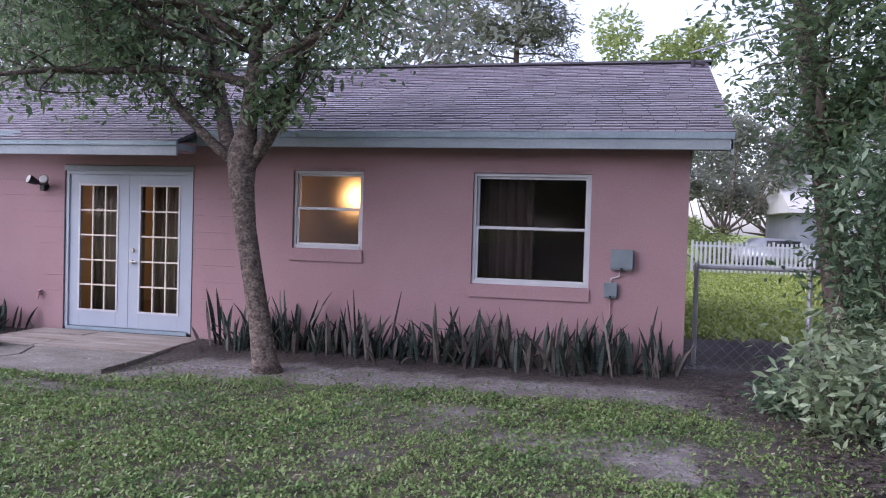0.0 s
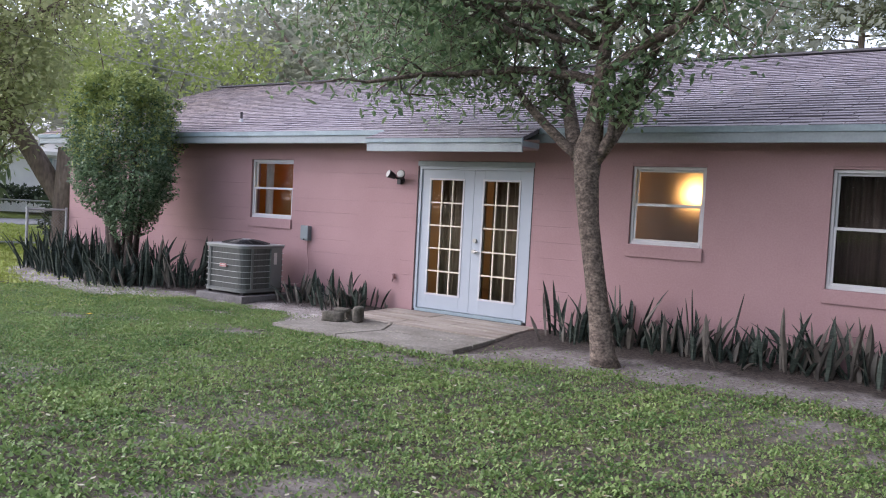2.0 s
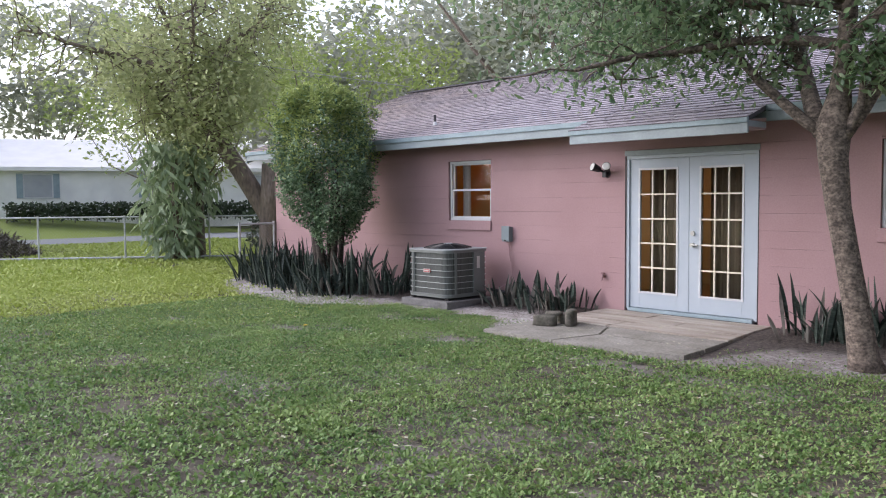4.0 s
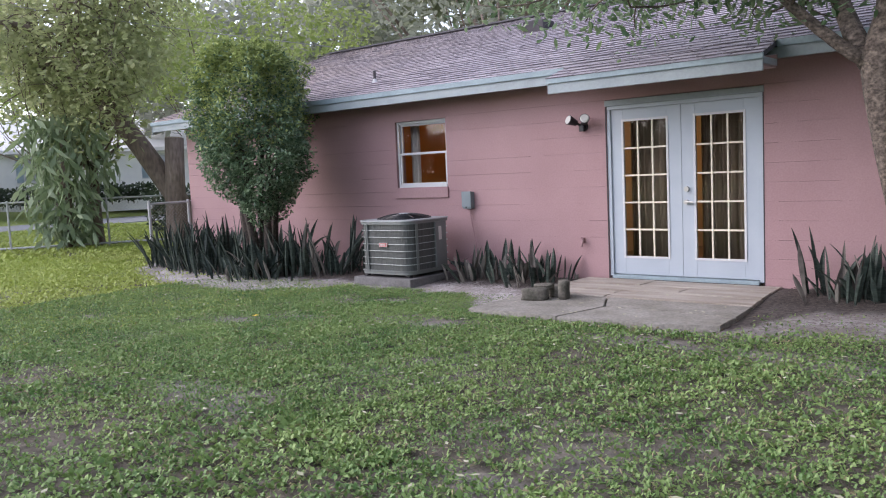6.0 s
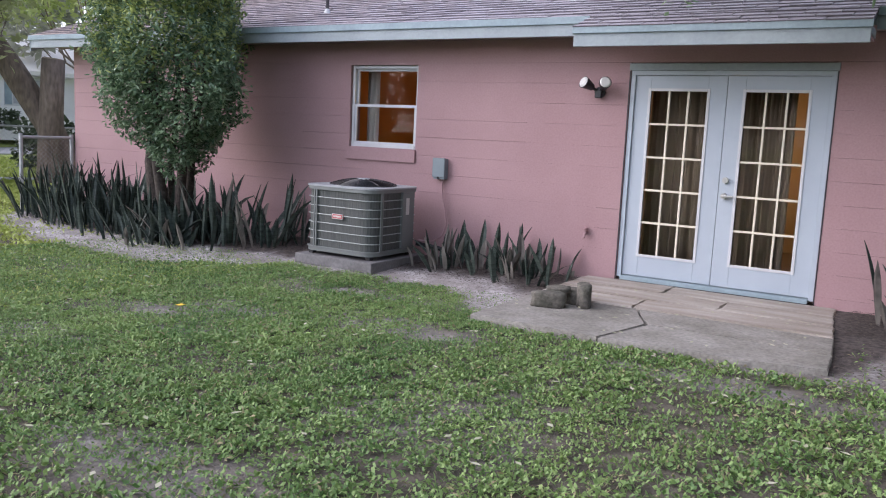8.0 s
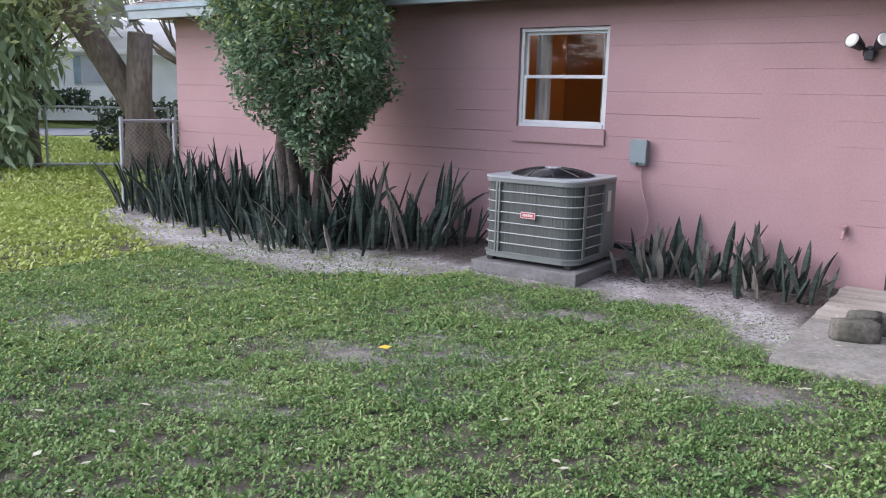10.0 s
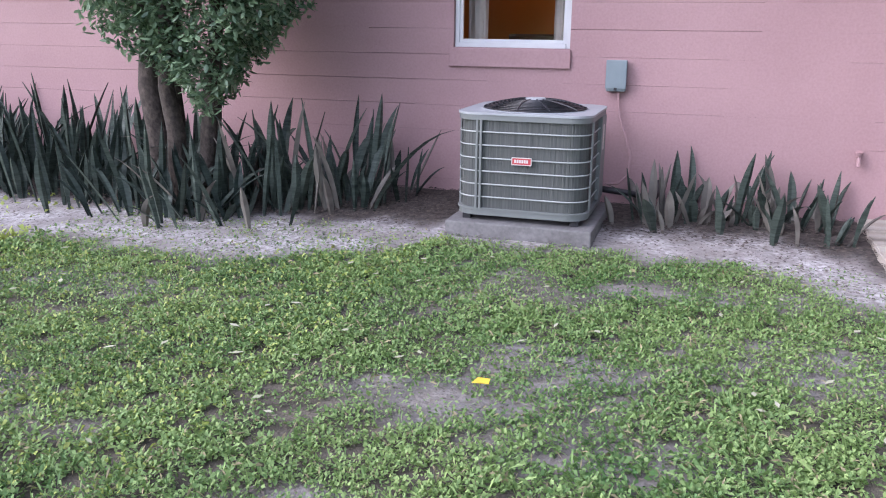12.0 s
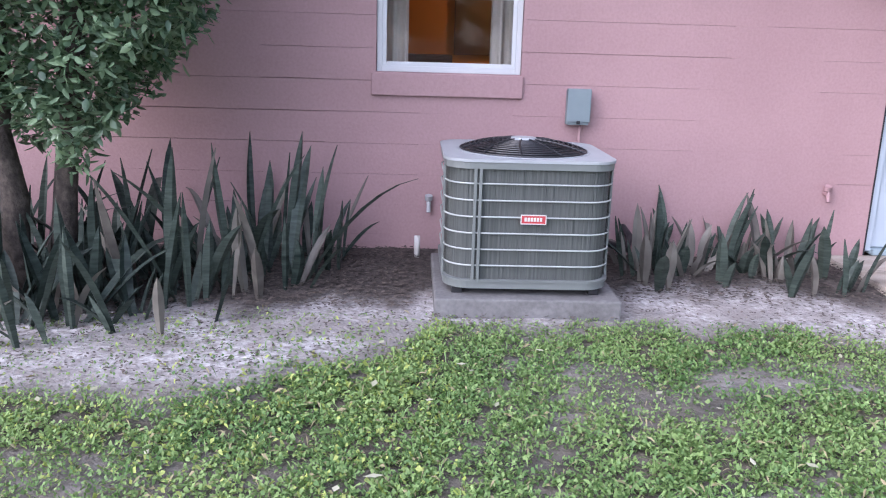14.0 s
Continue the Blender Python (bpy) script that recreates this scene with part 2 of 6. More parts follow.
def box(bm, x0, x1, y0, y1, z0, z1, bevel=0.0, m=None):
    r = bmesh.ops.create_cube(bm, size=1, matrix=Matrix.Translation(((x0 + x1) / 2, (y0 + y1) / 2, (z0 + z1) / 2)) @ Matrix.Diagonal((x1 - x0, y1 - y0, z1 - z0, 1)))
    vs = r["verts"]
    if m is not None:
        bmesh.ops.transform(bm, matrix=m, verts=vs)
    if bevel:
        es = list({e for v in vs for e in v.link_edges})
        bmesh.ops.bevel(bm, geom=es, offset=bevel, segments=2, affect="EDGES", profile=0.6)
    return bm


def boxes(*rows, bevel=0.0):
    bm = bmesh.new()
    for r in rows:
        box(bm, *r, bevel=bevel)
    return bm


def rod(bm, a, b, r, sides=8, r2=None):
    a, b = Vector(a), Vector(b)
    d = b - a
    m = Matrix.Translation((a + b) / 2) @ d.to_track_quat("Z", "Y").to_matrix().to_4x4()
    bmesh.ops.create_cone(bm, cap_ends=True, segments=sides, radius1=r, radius2=r if r2 is None else r2, depth=d.length, matrix=m)
    return bm


def tube(path, radii, sides=8):
    """A round limb along a path: vertices and faces."""
    path = [Vector(p) for p in path]
    vs, fs = [], []
    for i, p in enumerate(path):
        d = (path[min(i + 1, len(path) - 1)] - path[max(i - 1, 0)]).normalized()
        u = d.orthogonal().normalized() if i == 0 else (u - d * u.dot(d)).normalized()
        w = d.cross(u)
        for k in range(sides):
            a = 2 * math.pi * k / sides
            vs.append(p + (u * math.cos(a) + w * math.sin(a)) * radii[i])
    for i in range(len(path) - 1):
        for k in range(sides):
            k2 = (k + 1) % sides
            fs.append((i * sides + k, i * sides + k2, (i + 1) * sides + k2, (i + 1) * sides + k))
    n = len(path) - 1
    fs.append(tuple(range(sides - 1, -1, -1)))
    fs.append(tuple(n * sides + k for k in range(sides)))
    return vs, fs


def joined(pieces):
    vs, fs = [], []
    for v, f in pieces:
        k = len(vs)
        vs += [tuple(p) for p in v]
        fs += [tuple(i + k for i in g) for g in f]
    return vs, fs


def quads(name, co, material, parent=None, label=""):
    """One mesh of loose four-cornered leaves from an array (n, 4, 3)."""
    co = np.asarray(co, np.float32)
    if parent is not None:
        co = co - np.array(parent.location, np.float32)
    n = len(co)
    me = bpy.data.meshes.new(name)
    me.vertices.add(4 * n)
    me.loops.add(4 * n)
    me.polygons.add(n)
    me.vertices.foreach_set("co", co.ravel())
    me.loops.foreach_set("vertex_index", np.arange(4 * n, dtype=np.int32))
    me.polygons.foreach_set("loop_start", np.arange(0, 4 * n, 4, dtype=np.int32))
    me.update(calc_edges=True)
    me.materials.append(material)
    ob = new(name, me)
    if parent is not None:
        ob.parent = parent
    if label:
        tagged(ob, label=label)
    return ob


RNG = np.random.default_rng(7)


def leaf_quads(pos, length, width, up=0.5, droop=0.0, rng=RNG):
    """Leaves at the places given: folded lozenges turned at random."""
    n = len(pos)
    d = rng.normal(size=(n, 3))
    d[:, 2] = d[:, 2] * 0.6 - droop
    d /= np.linalg.norm(d, axis=1)[:, None]
    nrm = rng.normal(size=(n, 3))
    nrm[:, 2] = np.abs(nrm[:, 2]) + up
    s = np.cross(d, nrm)
    s /= np.linalg.norm(s, axis=1)[:, None] + 1e-9
    f = np.cross(s, d)
    L = (length * rng.uniform(0.65, 1.25, n))[:, None]
    W = (width * rng.uniform(0.7, 1.2, n))[:, None]
    a = pos
    mid = pos + d * L * 0.5 + f * L * 0.06
    return np.stack([a, mid + s * W / 2, a + d * L, mid - s * W / 2], 1)


def folded_leaves(name, pos, length, width, up, droop, rng, material, parent, label=""):
    """Pointed oval leaves, each folded along its midrib: six corners, two faces."""
    q = leaf_quads(pos, length, width, up, droop, rng)
    a, r, tip, l = q[:, 0], q[:, 1], q[:, 2], q[:, 3]
    mid = (r + l) / 2
    lift = np.cross(tip - a, r - l)
    lift /= np.linalg.norm(lift, axis=1)[:, None] + 1e-9
    lift = lift * np.linalg.norm(r - l, axis=1)[:, None] * 0.14
    out = [a, a * 0.66 + tip * 0.34 + (r - mid) + lift, a * 0.3 + tip * 0.7 + (r - mid) * 0.8 + lift, tip, a * 0.3 + tip * 0.7 + (l - mid) * 0.8 + lift, a * 0.66 + tip * 0.34 + (l - mid) + lift]
    co = np.stack(out, 1).astype(np.float32) - np.array(parent.location, np.float32)
    n = len(co)
    me = bpy.data.meshes.new(name)
    me.vertices.add(6 * n)
    me.loops.add(8 * n)
    me.polygons.add(2 * n)
    me.vertices.foreach_set("co", co.ravel())
    corner = np.arange(n, dtype=np.int32)[:, None] * 6 + np.array([0, 1, 2, 3, 0, 3, 4, 5], np.int32)
    me.loops.foreach_set("vertex_index", corner.ravel())
    me.polygons.foreach_set("loop_start", np.arange(0, 8 * n, 4, dtype=np.int32))
    me.update(calc_edges=True)
    me.materials.append(material)
    ob = new(name, me)
    ob.parent = parent
    if label:
        tagged(ob, label=label)
    return ob


def clumps(rng, centres, radii, per, squash=0.75):
    """Points gathered in clumps round given centres, denser at their skins."""
    out = []
    for c, r in zip(centres, radii):
        v = rng.normal(size=(per, 3))
        v /= np.linalg.norm(v, axis=1)[:, None]
        v *= (rng.uniform(0.25, 1.0, per) ** 0.6)[:, None] * r
        v[:, 2] *= squash
        out.append(np.asarray(c) + v)
    return np.concatenate(out)


def limb(rng, start, direction, length, radius, steps=7, wander=0.18, lift=0.05):
    p, d = np.array(start, float), np.array(direction, float)
    d /= np.linalg.norm(d)
    path = [p.copy()]
    for _ in range(steps):
        d = d + rng.normal(size=3) * wander + np.array([0, 0, lift])
        d /= np.linalg.norm(d)
        p = p + d * length / steps
        path.append(p.copy())
    return path, np.linspace(radius, radius * 0.3, steps + 1)


# ---- ground ----
WALL, XL, XR = 9.46, -16.84, -0.02


def bed_edge(x):
    """Where the lawn ends and the sandy bed along the house begins."""
    e = np.interp(x, [-17.2, -16.3, -14.5, -12.9, -12.0, -11.4, -11.1, -9.9, -8.9, -8.3, -5.6, -4.5, -2.2, -0.6, 0.8, 2.0], [8.7, 7.85, 7.2, 7.02, 7.08, 7.5, 7.88, 8.05, 7.9, 7.1, 7.0, 7.45, 7.75, 7.85, 7.3, 5.0])
    return e + 0.06 * np.sin(x * 7.3) + 0.04 * np.sin(x * 17.1 + 1)


def field(x, y, scale, seed=0.0):
    """A smooth random field in 0..1, from a few waves."""
    v = np.zeros_like(x)
    for k in range(7):
        a = 2.399 * k + seed
        f = scale * (0.6 + 0.33 * k)
        v += np.sin(f * (x * math.cos(a) + y * math.sin(a)) + 5.1 * k + seed) / (1 + 0.35 * k)
    return 0.5 + v / 7.0


BARE = [(-0.75, 6.1, 1.15, 0.42, 0.7), (0.1, 5.6, 0.8, 0.4, 0.6), (-2.2, 6.9, 0.9, 0.25, 0.35), (-9.2, 7.35, 0.7, 0.25, 0.6), (-8.9, 6.4, 0.9, 0.35, 0.45), (-9.9, 6.1, 0.5, 0.3, 0.55), (-10.2, 5.6, 0.6, 0.25, 0.6), (-9.6, 5.3, 0.5, 0.22, 0.55),
        (-6.3, 6.5, 1.0, 0.2, 0.55), (-4.9, 6.4, 0.7, 0.3, 0.5), (-12.3, 5.0, 0.7, 0.3, 0.5), (-5.1, 3.2, 0.5, 0.25, 0.55), (-7.9, 3.6, 0.7, 0.3, 0.5), (-10.4, 4.6, 0.45, 0.2, 0.5), (-12.6, 6.4, 1.3, 0.2, 0.35), (-3.6, 2.6, 0.5, 0.2, 0.4)]


def bare_ground(x, y):
    """How bare the soil is, 0 (closed lawn) to 1 (sand)."""
    b = np.clip((y - bed_edge(x)) / (0.12 + 0.5 * field(x, y, 11.0, 2.0)) + 0.5, 0, 1) * (x > -17.3) * (x < 1.2) * (y < 10.4)
    for cx, cy, rx, ry, s in BARE:
        d = (((x - cx) / rx) ** 2 + ((y - cy) / ry) ** 2) * (0.35 + 1.3 * field(x, y, 7.0, cx)) + 0.5 * field(x, y, 21.0, cy) - 0.25
        b = np.maximum(b, (s if s > 0.7 else 0.62 * s) * np.clip(1.35 - d, 0, 1) * (0.55 + 0.9 * field(x, y, 31.0, cx)))
    b = np.maximum(b, 0.85 * np.clip((x - 0.1) / 1.2, 0, 1) * (y > 3.6 - 0.3 * x) * (y < 12.9))
    near = (x > -17.5) * (x < 6) * (y > 0.5) * (y < 13.0)
    return np.clip(b + 0.8 * np.clip(field(x, y, 2.6, 1.0) - 0.6, 0, 1), 0, 1) * near


def ground_z(x, y):
    return 0.012 * np.sin(0.9 * x) * np.cos(0.7 * y) + 0.85 * np.clip((-x - 40) / 4, 0, 1)


def ground_sheet():
    xs = np.concatenate([[-900, -300, -120, -70, -50, -44, -40, -36, -32, -28, -24, -21, -19], np.arange(-17.5, 3.0, 0.09), [3.3, 4, 5, 7, 10, 16, 30, 60, 120, 400, 900]])
    ys = np.concatenate([[-900, -300, -80, -30, -12, -6, -3, -1, 0, 0.6], np.arange(1.2, 9.7, 0.09), [10, 10.6, 11.4, 12.5, 14, 16, 18, 21, 25, 30, 40, 60, 100, 200, 400, 900]])
    X, Y = np.meshgrid(xs, ys)
    B = bare_ground(X, Y)
    Z = ground_z(X, Y) + 0.02 * B * field(X, Y, 9, 3.0) + 0.03 * np.clip((Y - 7.8), 0, 1.2) * (Y < 9.7) * (X < 0.3) * (X > -17)
    nx, ny = len(xs), len(ys)
    idx = np.arange(nx * ny).reshape(ny, nx)
    faces = np.stack([idx[:-1, :-1], idx[:-1, 1:], idx[1:, 1:], idx[1:, :-1]], -1).reshape(-1, 4)
    me = bpy.data.meshes.new("ground")
    me.from_pydata(np.stack([X, Y, Z], -1).reshape(-1, 3).tolist(), [], faces.tolist())
    at = me.attributes.new("sandy", "FLOAT", "POINT")
    at.data.foreach_set("value", B.ravel().astype(np.float32))
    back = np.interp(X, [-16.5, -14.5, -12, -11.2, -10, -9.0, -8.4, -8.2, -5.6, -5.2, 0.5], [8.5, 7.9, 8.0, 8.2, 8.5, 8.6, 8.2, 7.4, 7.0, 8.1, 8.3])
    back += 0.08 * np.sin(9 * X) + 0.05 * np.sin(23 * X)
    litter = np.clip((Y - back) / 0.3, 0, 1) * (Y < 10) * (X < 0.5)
    # past the corner this litter tone also paints the shrubs' shade on the soil
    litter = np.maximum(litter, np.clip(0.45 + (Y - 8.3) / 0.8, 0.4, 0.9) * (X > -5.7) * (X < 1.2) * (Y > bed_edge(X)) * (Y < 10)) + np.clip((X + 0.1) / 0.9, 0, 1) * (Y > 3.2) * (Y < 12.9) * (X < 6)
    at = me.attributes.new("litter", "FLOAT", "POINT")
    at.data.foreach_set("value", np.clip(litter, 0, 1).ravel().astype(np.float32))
    at = me.attributes.new("lush_sunlit", "FLOAT", "POINT")
    lush_sunlit = np.maximum(np.clip((-X - 14.5) / 3, 0, 1), np.clip((Y - 12.7) / 0.5, 0, 1))
    at.data.foreach_set("value", lush_sunlit.ravel().astype(np.float32))
    me.shade_smooth()
    m = bpy.data.materials.new("soil_and_sand")
    m.use_nodes = True
    n, l = m.node_tree.nodes, m.node_tree.links
    b = n["Principled BSDF"]
    b.inputs["Roughness"].default_value = 0.95
    geo = n.new("ShaderNodeNewGeometry")

    def noise_at(scale, detail=8):
        t = n.new("ShaderNodeTexNoise")
        t.inputs["Scale"].default_value, t.inputs["Detail"].default_value = scale, detail
        l.new(geo.outputs["Position"], t.inputs["Vector"])
        r = n.new("ShaderNodeMapRange")
        r.inputs["From Min"].default_value, r.inputs["From Max"].default_value = 0.35, 0.65
        l.new(t.outputs["Fac"], r.inputs["Value"])
        return r.outputs[0]

    def blend(a, c, f):
        x = n.new("ShaderNodeMix")
        x.data_type = "RGBA"
        for k, v in (("A", a), ("B", c)):
            if isinstance(v, tuple):
                x.inputs[k].default_value = (*v, 1)
            else:
                l.new(v, x.inputs[k])
        l.new(f, x.inputs["Factor"])
        return x.outputs["Result"]

    def attribute(name):
        a = n.new("ShaderNodeAttribute")
        a.attribute_name = name
        return a.outputs["Fac"]

    soil = blend((0.04, 0.035, 0.024), (0.135, 0.115, 0.088), noise_at(5.0))
    sand = blend((0.62, 0.60, 0.60), (0.24, 0.21, 0.205), noise_at(27.0))
    sand = blend(sand, (0.27, 0.245, 0.235), noise_at(2.6))
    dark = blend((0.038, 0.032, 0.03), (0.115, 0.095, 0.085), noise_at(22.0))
    # far soil takes the green of its turf, sunlight included in the colour
    soil = blend(soil, (0.24, 0.30, 0.07), attribute("lush_sunlit"))
    c = blend(soil, sand, attribute("sandy"))
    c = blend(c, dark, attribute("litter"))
    l.new(c, b.inputs["Base Color"])
    bn = n.new("ShaderNodeBump")
    bn.inputs["Strength"].default_value, bn.inputs["Distance"].default_value = 0.4, 0.015
    l.new(noise_at(43.0), bn.inputs["Height"])
    l.new(bn.outputs[0], b.inputs["Normal"])
    me.materials.append(m)
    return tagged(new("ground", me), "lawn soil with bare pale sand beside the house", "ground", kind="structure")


ground_sheet()


# ---- house shell ----
OPENINGS = [(-11.46, -10.49, 1.265, 2.235), (-7.96, -6.08, 0.0, 2.25), (-4.71, -3.80, 1.265, 2.22), (-2.445, -1.08, 0.925, 2.22)]
EAVE_Z, EAVE_Y, RIDGE_Y, RIDGE_Z, ROOF_L, ROOF_R = 2.65, 9.0, 13.65, 4.28, -17.25, 0.38
SLOPE = (RIDGE_Z - EAVE_Z) / (RIDGE_Y - EAVE_Y)


def house_shell():
    y0, y1, top = WALL + 0.012, WALL + 0.20, 2.50
    rows, x = [], XL + 0.012
    for a, b, c, d in OPENINGS:
        rows.append((x, a, y0, y1, -0.1, top))
        if c > 0:
            rows.append((a, b, y0, y1, -0.1, c))
        rows.append((a, b, y0, y1, d, top))
        x = b
    rows.append((x, XR - 0.012, y0, y1, -0.1, top))
    wall = tagged(part("wall_back", boxes(*rows), M_MORTAR), "pink painted concrete block house wall", "wall", kind="structure")
    far = 2 * RIDGE_Y - WALL
    for name, r in (("wall_left", (XL, XL + 0.2, y1 + 0.003, far, -0.1, top)), ("wall_right", (XR - 0.2, XR, y1 + 0.003, far, -0.1, top)), ("wall_front", (XL + 0.2, XR - 0.2, far - 0.2, far, -0.1, top))):
        tagged(part(name, boxes(r), M_PINKR), "pink painted masonry house wall", "wall", kind="structure")
    for name, x0 in (("gable_left", XL), ("gable_right", XR - 0.2)):
        bm = bmesh.new()
        p = [(WALL + 0.1, top + 0.003), (far - 0.1, top + 0.003), (RIDGE_Y, RIDGE_Z - 0.12)]
        a = [bm.verts.new((x0 + 0.01, y, z)) for y, z in p]
        b = [bm.verts.new((x0 + 0.19, y, z)) for y, z in p]
        bm.faces.new(a), bm.faces.new(b[::-1])
        for i in range(3):
            bm.faces.new((a[i], b[i], b[(i + 1) % 3], a[(i + 1) % 3]))
        bmesh.ops.recalc_face_normals(bm, faces=bm.faces)
        tagged(part(name, bm, M_PINKR), "pink painted gable end", "wall", kind="structure")
    # rooms behind the openings
    tagged(part("ceiling", boxes((XL + 0.2, XR - 0.2, y1, far - 0.2, 2.44, 2.47)), M_INT), "cream interior ceiling", "ceiling", kind="structure")
    tagged(part("floor", boxes((XL + 0.2, XR - 0.2, y1, far - 0.2, 0.03, 0.09)), M_WOODF), "brown interior floor", "floor", kind="structure")
    for name, r, m in (("partition_1", (-12.4, -12.3, y1, 13.2, 0.09, 2.44), M_ORANGE), ("partition_2", (-9.2, -9.1, y1, 13.2, 0.09, 2.44), M_INT), ("partition_3", (-5.2, -5.1, y1, 13.2, 0.09, 2.44), M_INT),
                       ("partition_4", (-3.2, -3.1, y1, 13.2, 0.09, 2.44), M_INT), ("partition_5", (-12.3, -9.2, 12.2, 12.3, 0.09, 2.44), M_ORANGE), ("partition_6", (-9.1, -0.3, 13.2, 13.3, 0.09, 2.44), M_INT)):
        tagged(part(name, boxes(r), m), "plain interior partition wall", "wall", kind="structure")
    return wall


BACK = house_shell()


def roof():
    rf = thing("roof", (-8.3, RIDGE_Y, EAVE_Z), "grey asphalt shingle gable roof with pale blue fascia", "roof", kind="structure")
    bm = bmesh.new()
    t = 0.05
    far = 2 * RIDGE_Y - EAVE_Y
    prof = [(EAVE_Y, EAVE_Z - 0.012), (RIDGE_Y, RIDGE_Z - 0.012), (far, EAVE_Z - 0.012), (far, EAVE_Z - 0.012 - t), (RIDGE_Y, RIDGE_Z - 0.012 - t), (EAVE_Y, EAVE_Z - 0.012 - t)]
    a = [bm.verts.new((ROOF_L, y, z)) for y, z in prof]
    b = [bm.verts.new((ROOF_R, y, z)) for y, z in prof]
    for i in range(6):
        bm.faces.new((a[i], a[(i + 1) % 6], b[(i + 1) % 6], b[i]))
    bm.faces.new((a[0], a[5], a[4], a[1])), bm.faces.new((a[1], a[4], a[3], a[2]))
    bm.faces.new((b[0], b[1], b[4], b[5])), bm.faces.new((b[1], b[2], b[3], b[4]))
    bmesh.ops.recalc_face_normals(bm, faces=bm.faces)
    part("deck", bm, M_DECK, rf)
    part("fascia", boxes((ROOF_L, -8.22, EAVE_Y, EAVE_Y + 0.03, 2.462, 2.575), (-5.78, ROOF_R, EAVE_Y, EAVE_Y + 0.03, 2.462, 2.575), (-8.22, -5.78, EAVE_Y, EAVE_Y + 0.03, 2.50, 2.575), bevel=0.004), M_TRIM, rf, "pale blue painted fascia board")
    part("drip_board", boxes((ROOF_L - 0.01, -8.22, EAVE_Y - 0.022, EAVE_Y + 0.012, 2.575, 2.645), (-5.78, ROOF_R + 0.01, EAVE_Y - 0.022, EAVE_Y + 0.012, 2.575, 2.645), bevel=0.004), M_TRIM2, rf, "grey-blue drip board under the shingles")
    part("soffit", boxes((ROOF_L, ROOF_R, EAVE_Y + 0.03, WALL + 0.1, 2.505, 2.53)), M_SOFFIT, rf)
    for x, nm in ((ROOF_R - 0.028, "rake_board"), (ROOF_L, "rake_board")):
        bm = bmesh.new()
        for s in (1, -1):
            y_e = EAVE_Y if s > 0 else far
            q = [(y_e, EAVE_Z - 0.02), (RIDGE_Y, RIDGE_Z - 0.02), (RIDGE_Y, RIDGE_Z - 0.2), (y_e, EAVE_Z - 0.19)]
            v0 = [bm.verts.new((x, y, z)) for y, z in q]
            v1 = [bm.verts.new((x + 0.028, y, z)) for y, z in q]
            bm.faces.new(v0), bm.faces.new(v1[::-1])
            for i in range(4):
                bm.faces.new((v0[i], v1[i], v1[(i + 1) % 4], v0[(i + 1) % 4]))
        bmesh.ops.recalc_face_normals(bm, faces=bm.faces)
        bmesh.ops.translate(bm, verts=bm.verts, vec=(0.004 if x > -5 else -0.004, 0, -0.05))
        part(nm, bm, M_TRIM, rf)
    # the short roof that reaches further out over the doors
    px0, px1, py = -8.22, -5.78, 8.56
    pz = EAVE_Z - (EAVE_Y - py) * SLOPE
    bm = bmesh.new()
    q = [(py, pz - 0.012), (EAVE_Y + 0.02, EAVE_Z - 0.006), (EAVE_Y + 0.02, EAVE_Z - 0.05), (py, pz - 0.056)]
    v0 = [bm.verts.new((px0, y, z)) for y, z in q]
    v1 = [bm.verts.new((px1, y, z)) for y, z in q]
    bm.faces.new(v0), bm.faces.new(v1[::-1])
    for i in range(4):
        bm.faces.new((v0[i], v1[i], v1[(i + 1) % 4], v0[(i + 1) % 4]))
    bmesh.ops.recalc_face_normals(bm, faces=bm.faces)
    part("porch_deck", bm, M_DECK, rf)
    part("porch_fascia", boxes((px0, px1, py, py + 0.03, pz - 0.185, pz - 0.07), bevel=0.004), M_TRIM, rf, "pale blue fascia over the door")
    part("porch_drip_board", boxes((px0 - 0.01, px1 + 0.01, py - 0.022, py + 0.012, pz - 0.07, pz - 0.008), bevel=0.004), M_TRIM2, rf)
    part("porch_soffit", boxes((px0 + 0.01, px1 - 0.01, py + 0.03, EAVE_Y, pz - 0.13, pz - 0.11)), M_SOFFIT, rf)
    for x in (px0, px1 - 0.02):
        part("porch_cheek", boxes((x, x + 0.02, py + 0.03, EAVE_Y, pz - 0.11, pz - 0.045)), M_TRIM, rf)
    bm = bmesh.new()
    for i in range(59):
        x = ROOF_L + i * 0.3
        for s in (1, -1):
            m = Matrix.Translation((x + 0.15, RIDGE_Y + s * 0.07, RIDGE_Z + 0.006 + 0.002 * (i % 2))) @ Matrix.Rotation(-s * math.atan(SLOPE), 4, "X")
            box(bm, -0.155, 0.155, -0.085, 0.085, -0.006, 0.006, m=m)
    part("ridge_cap", bm, M_DECK, rf)
    return rf


ROOF = roof()


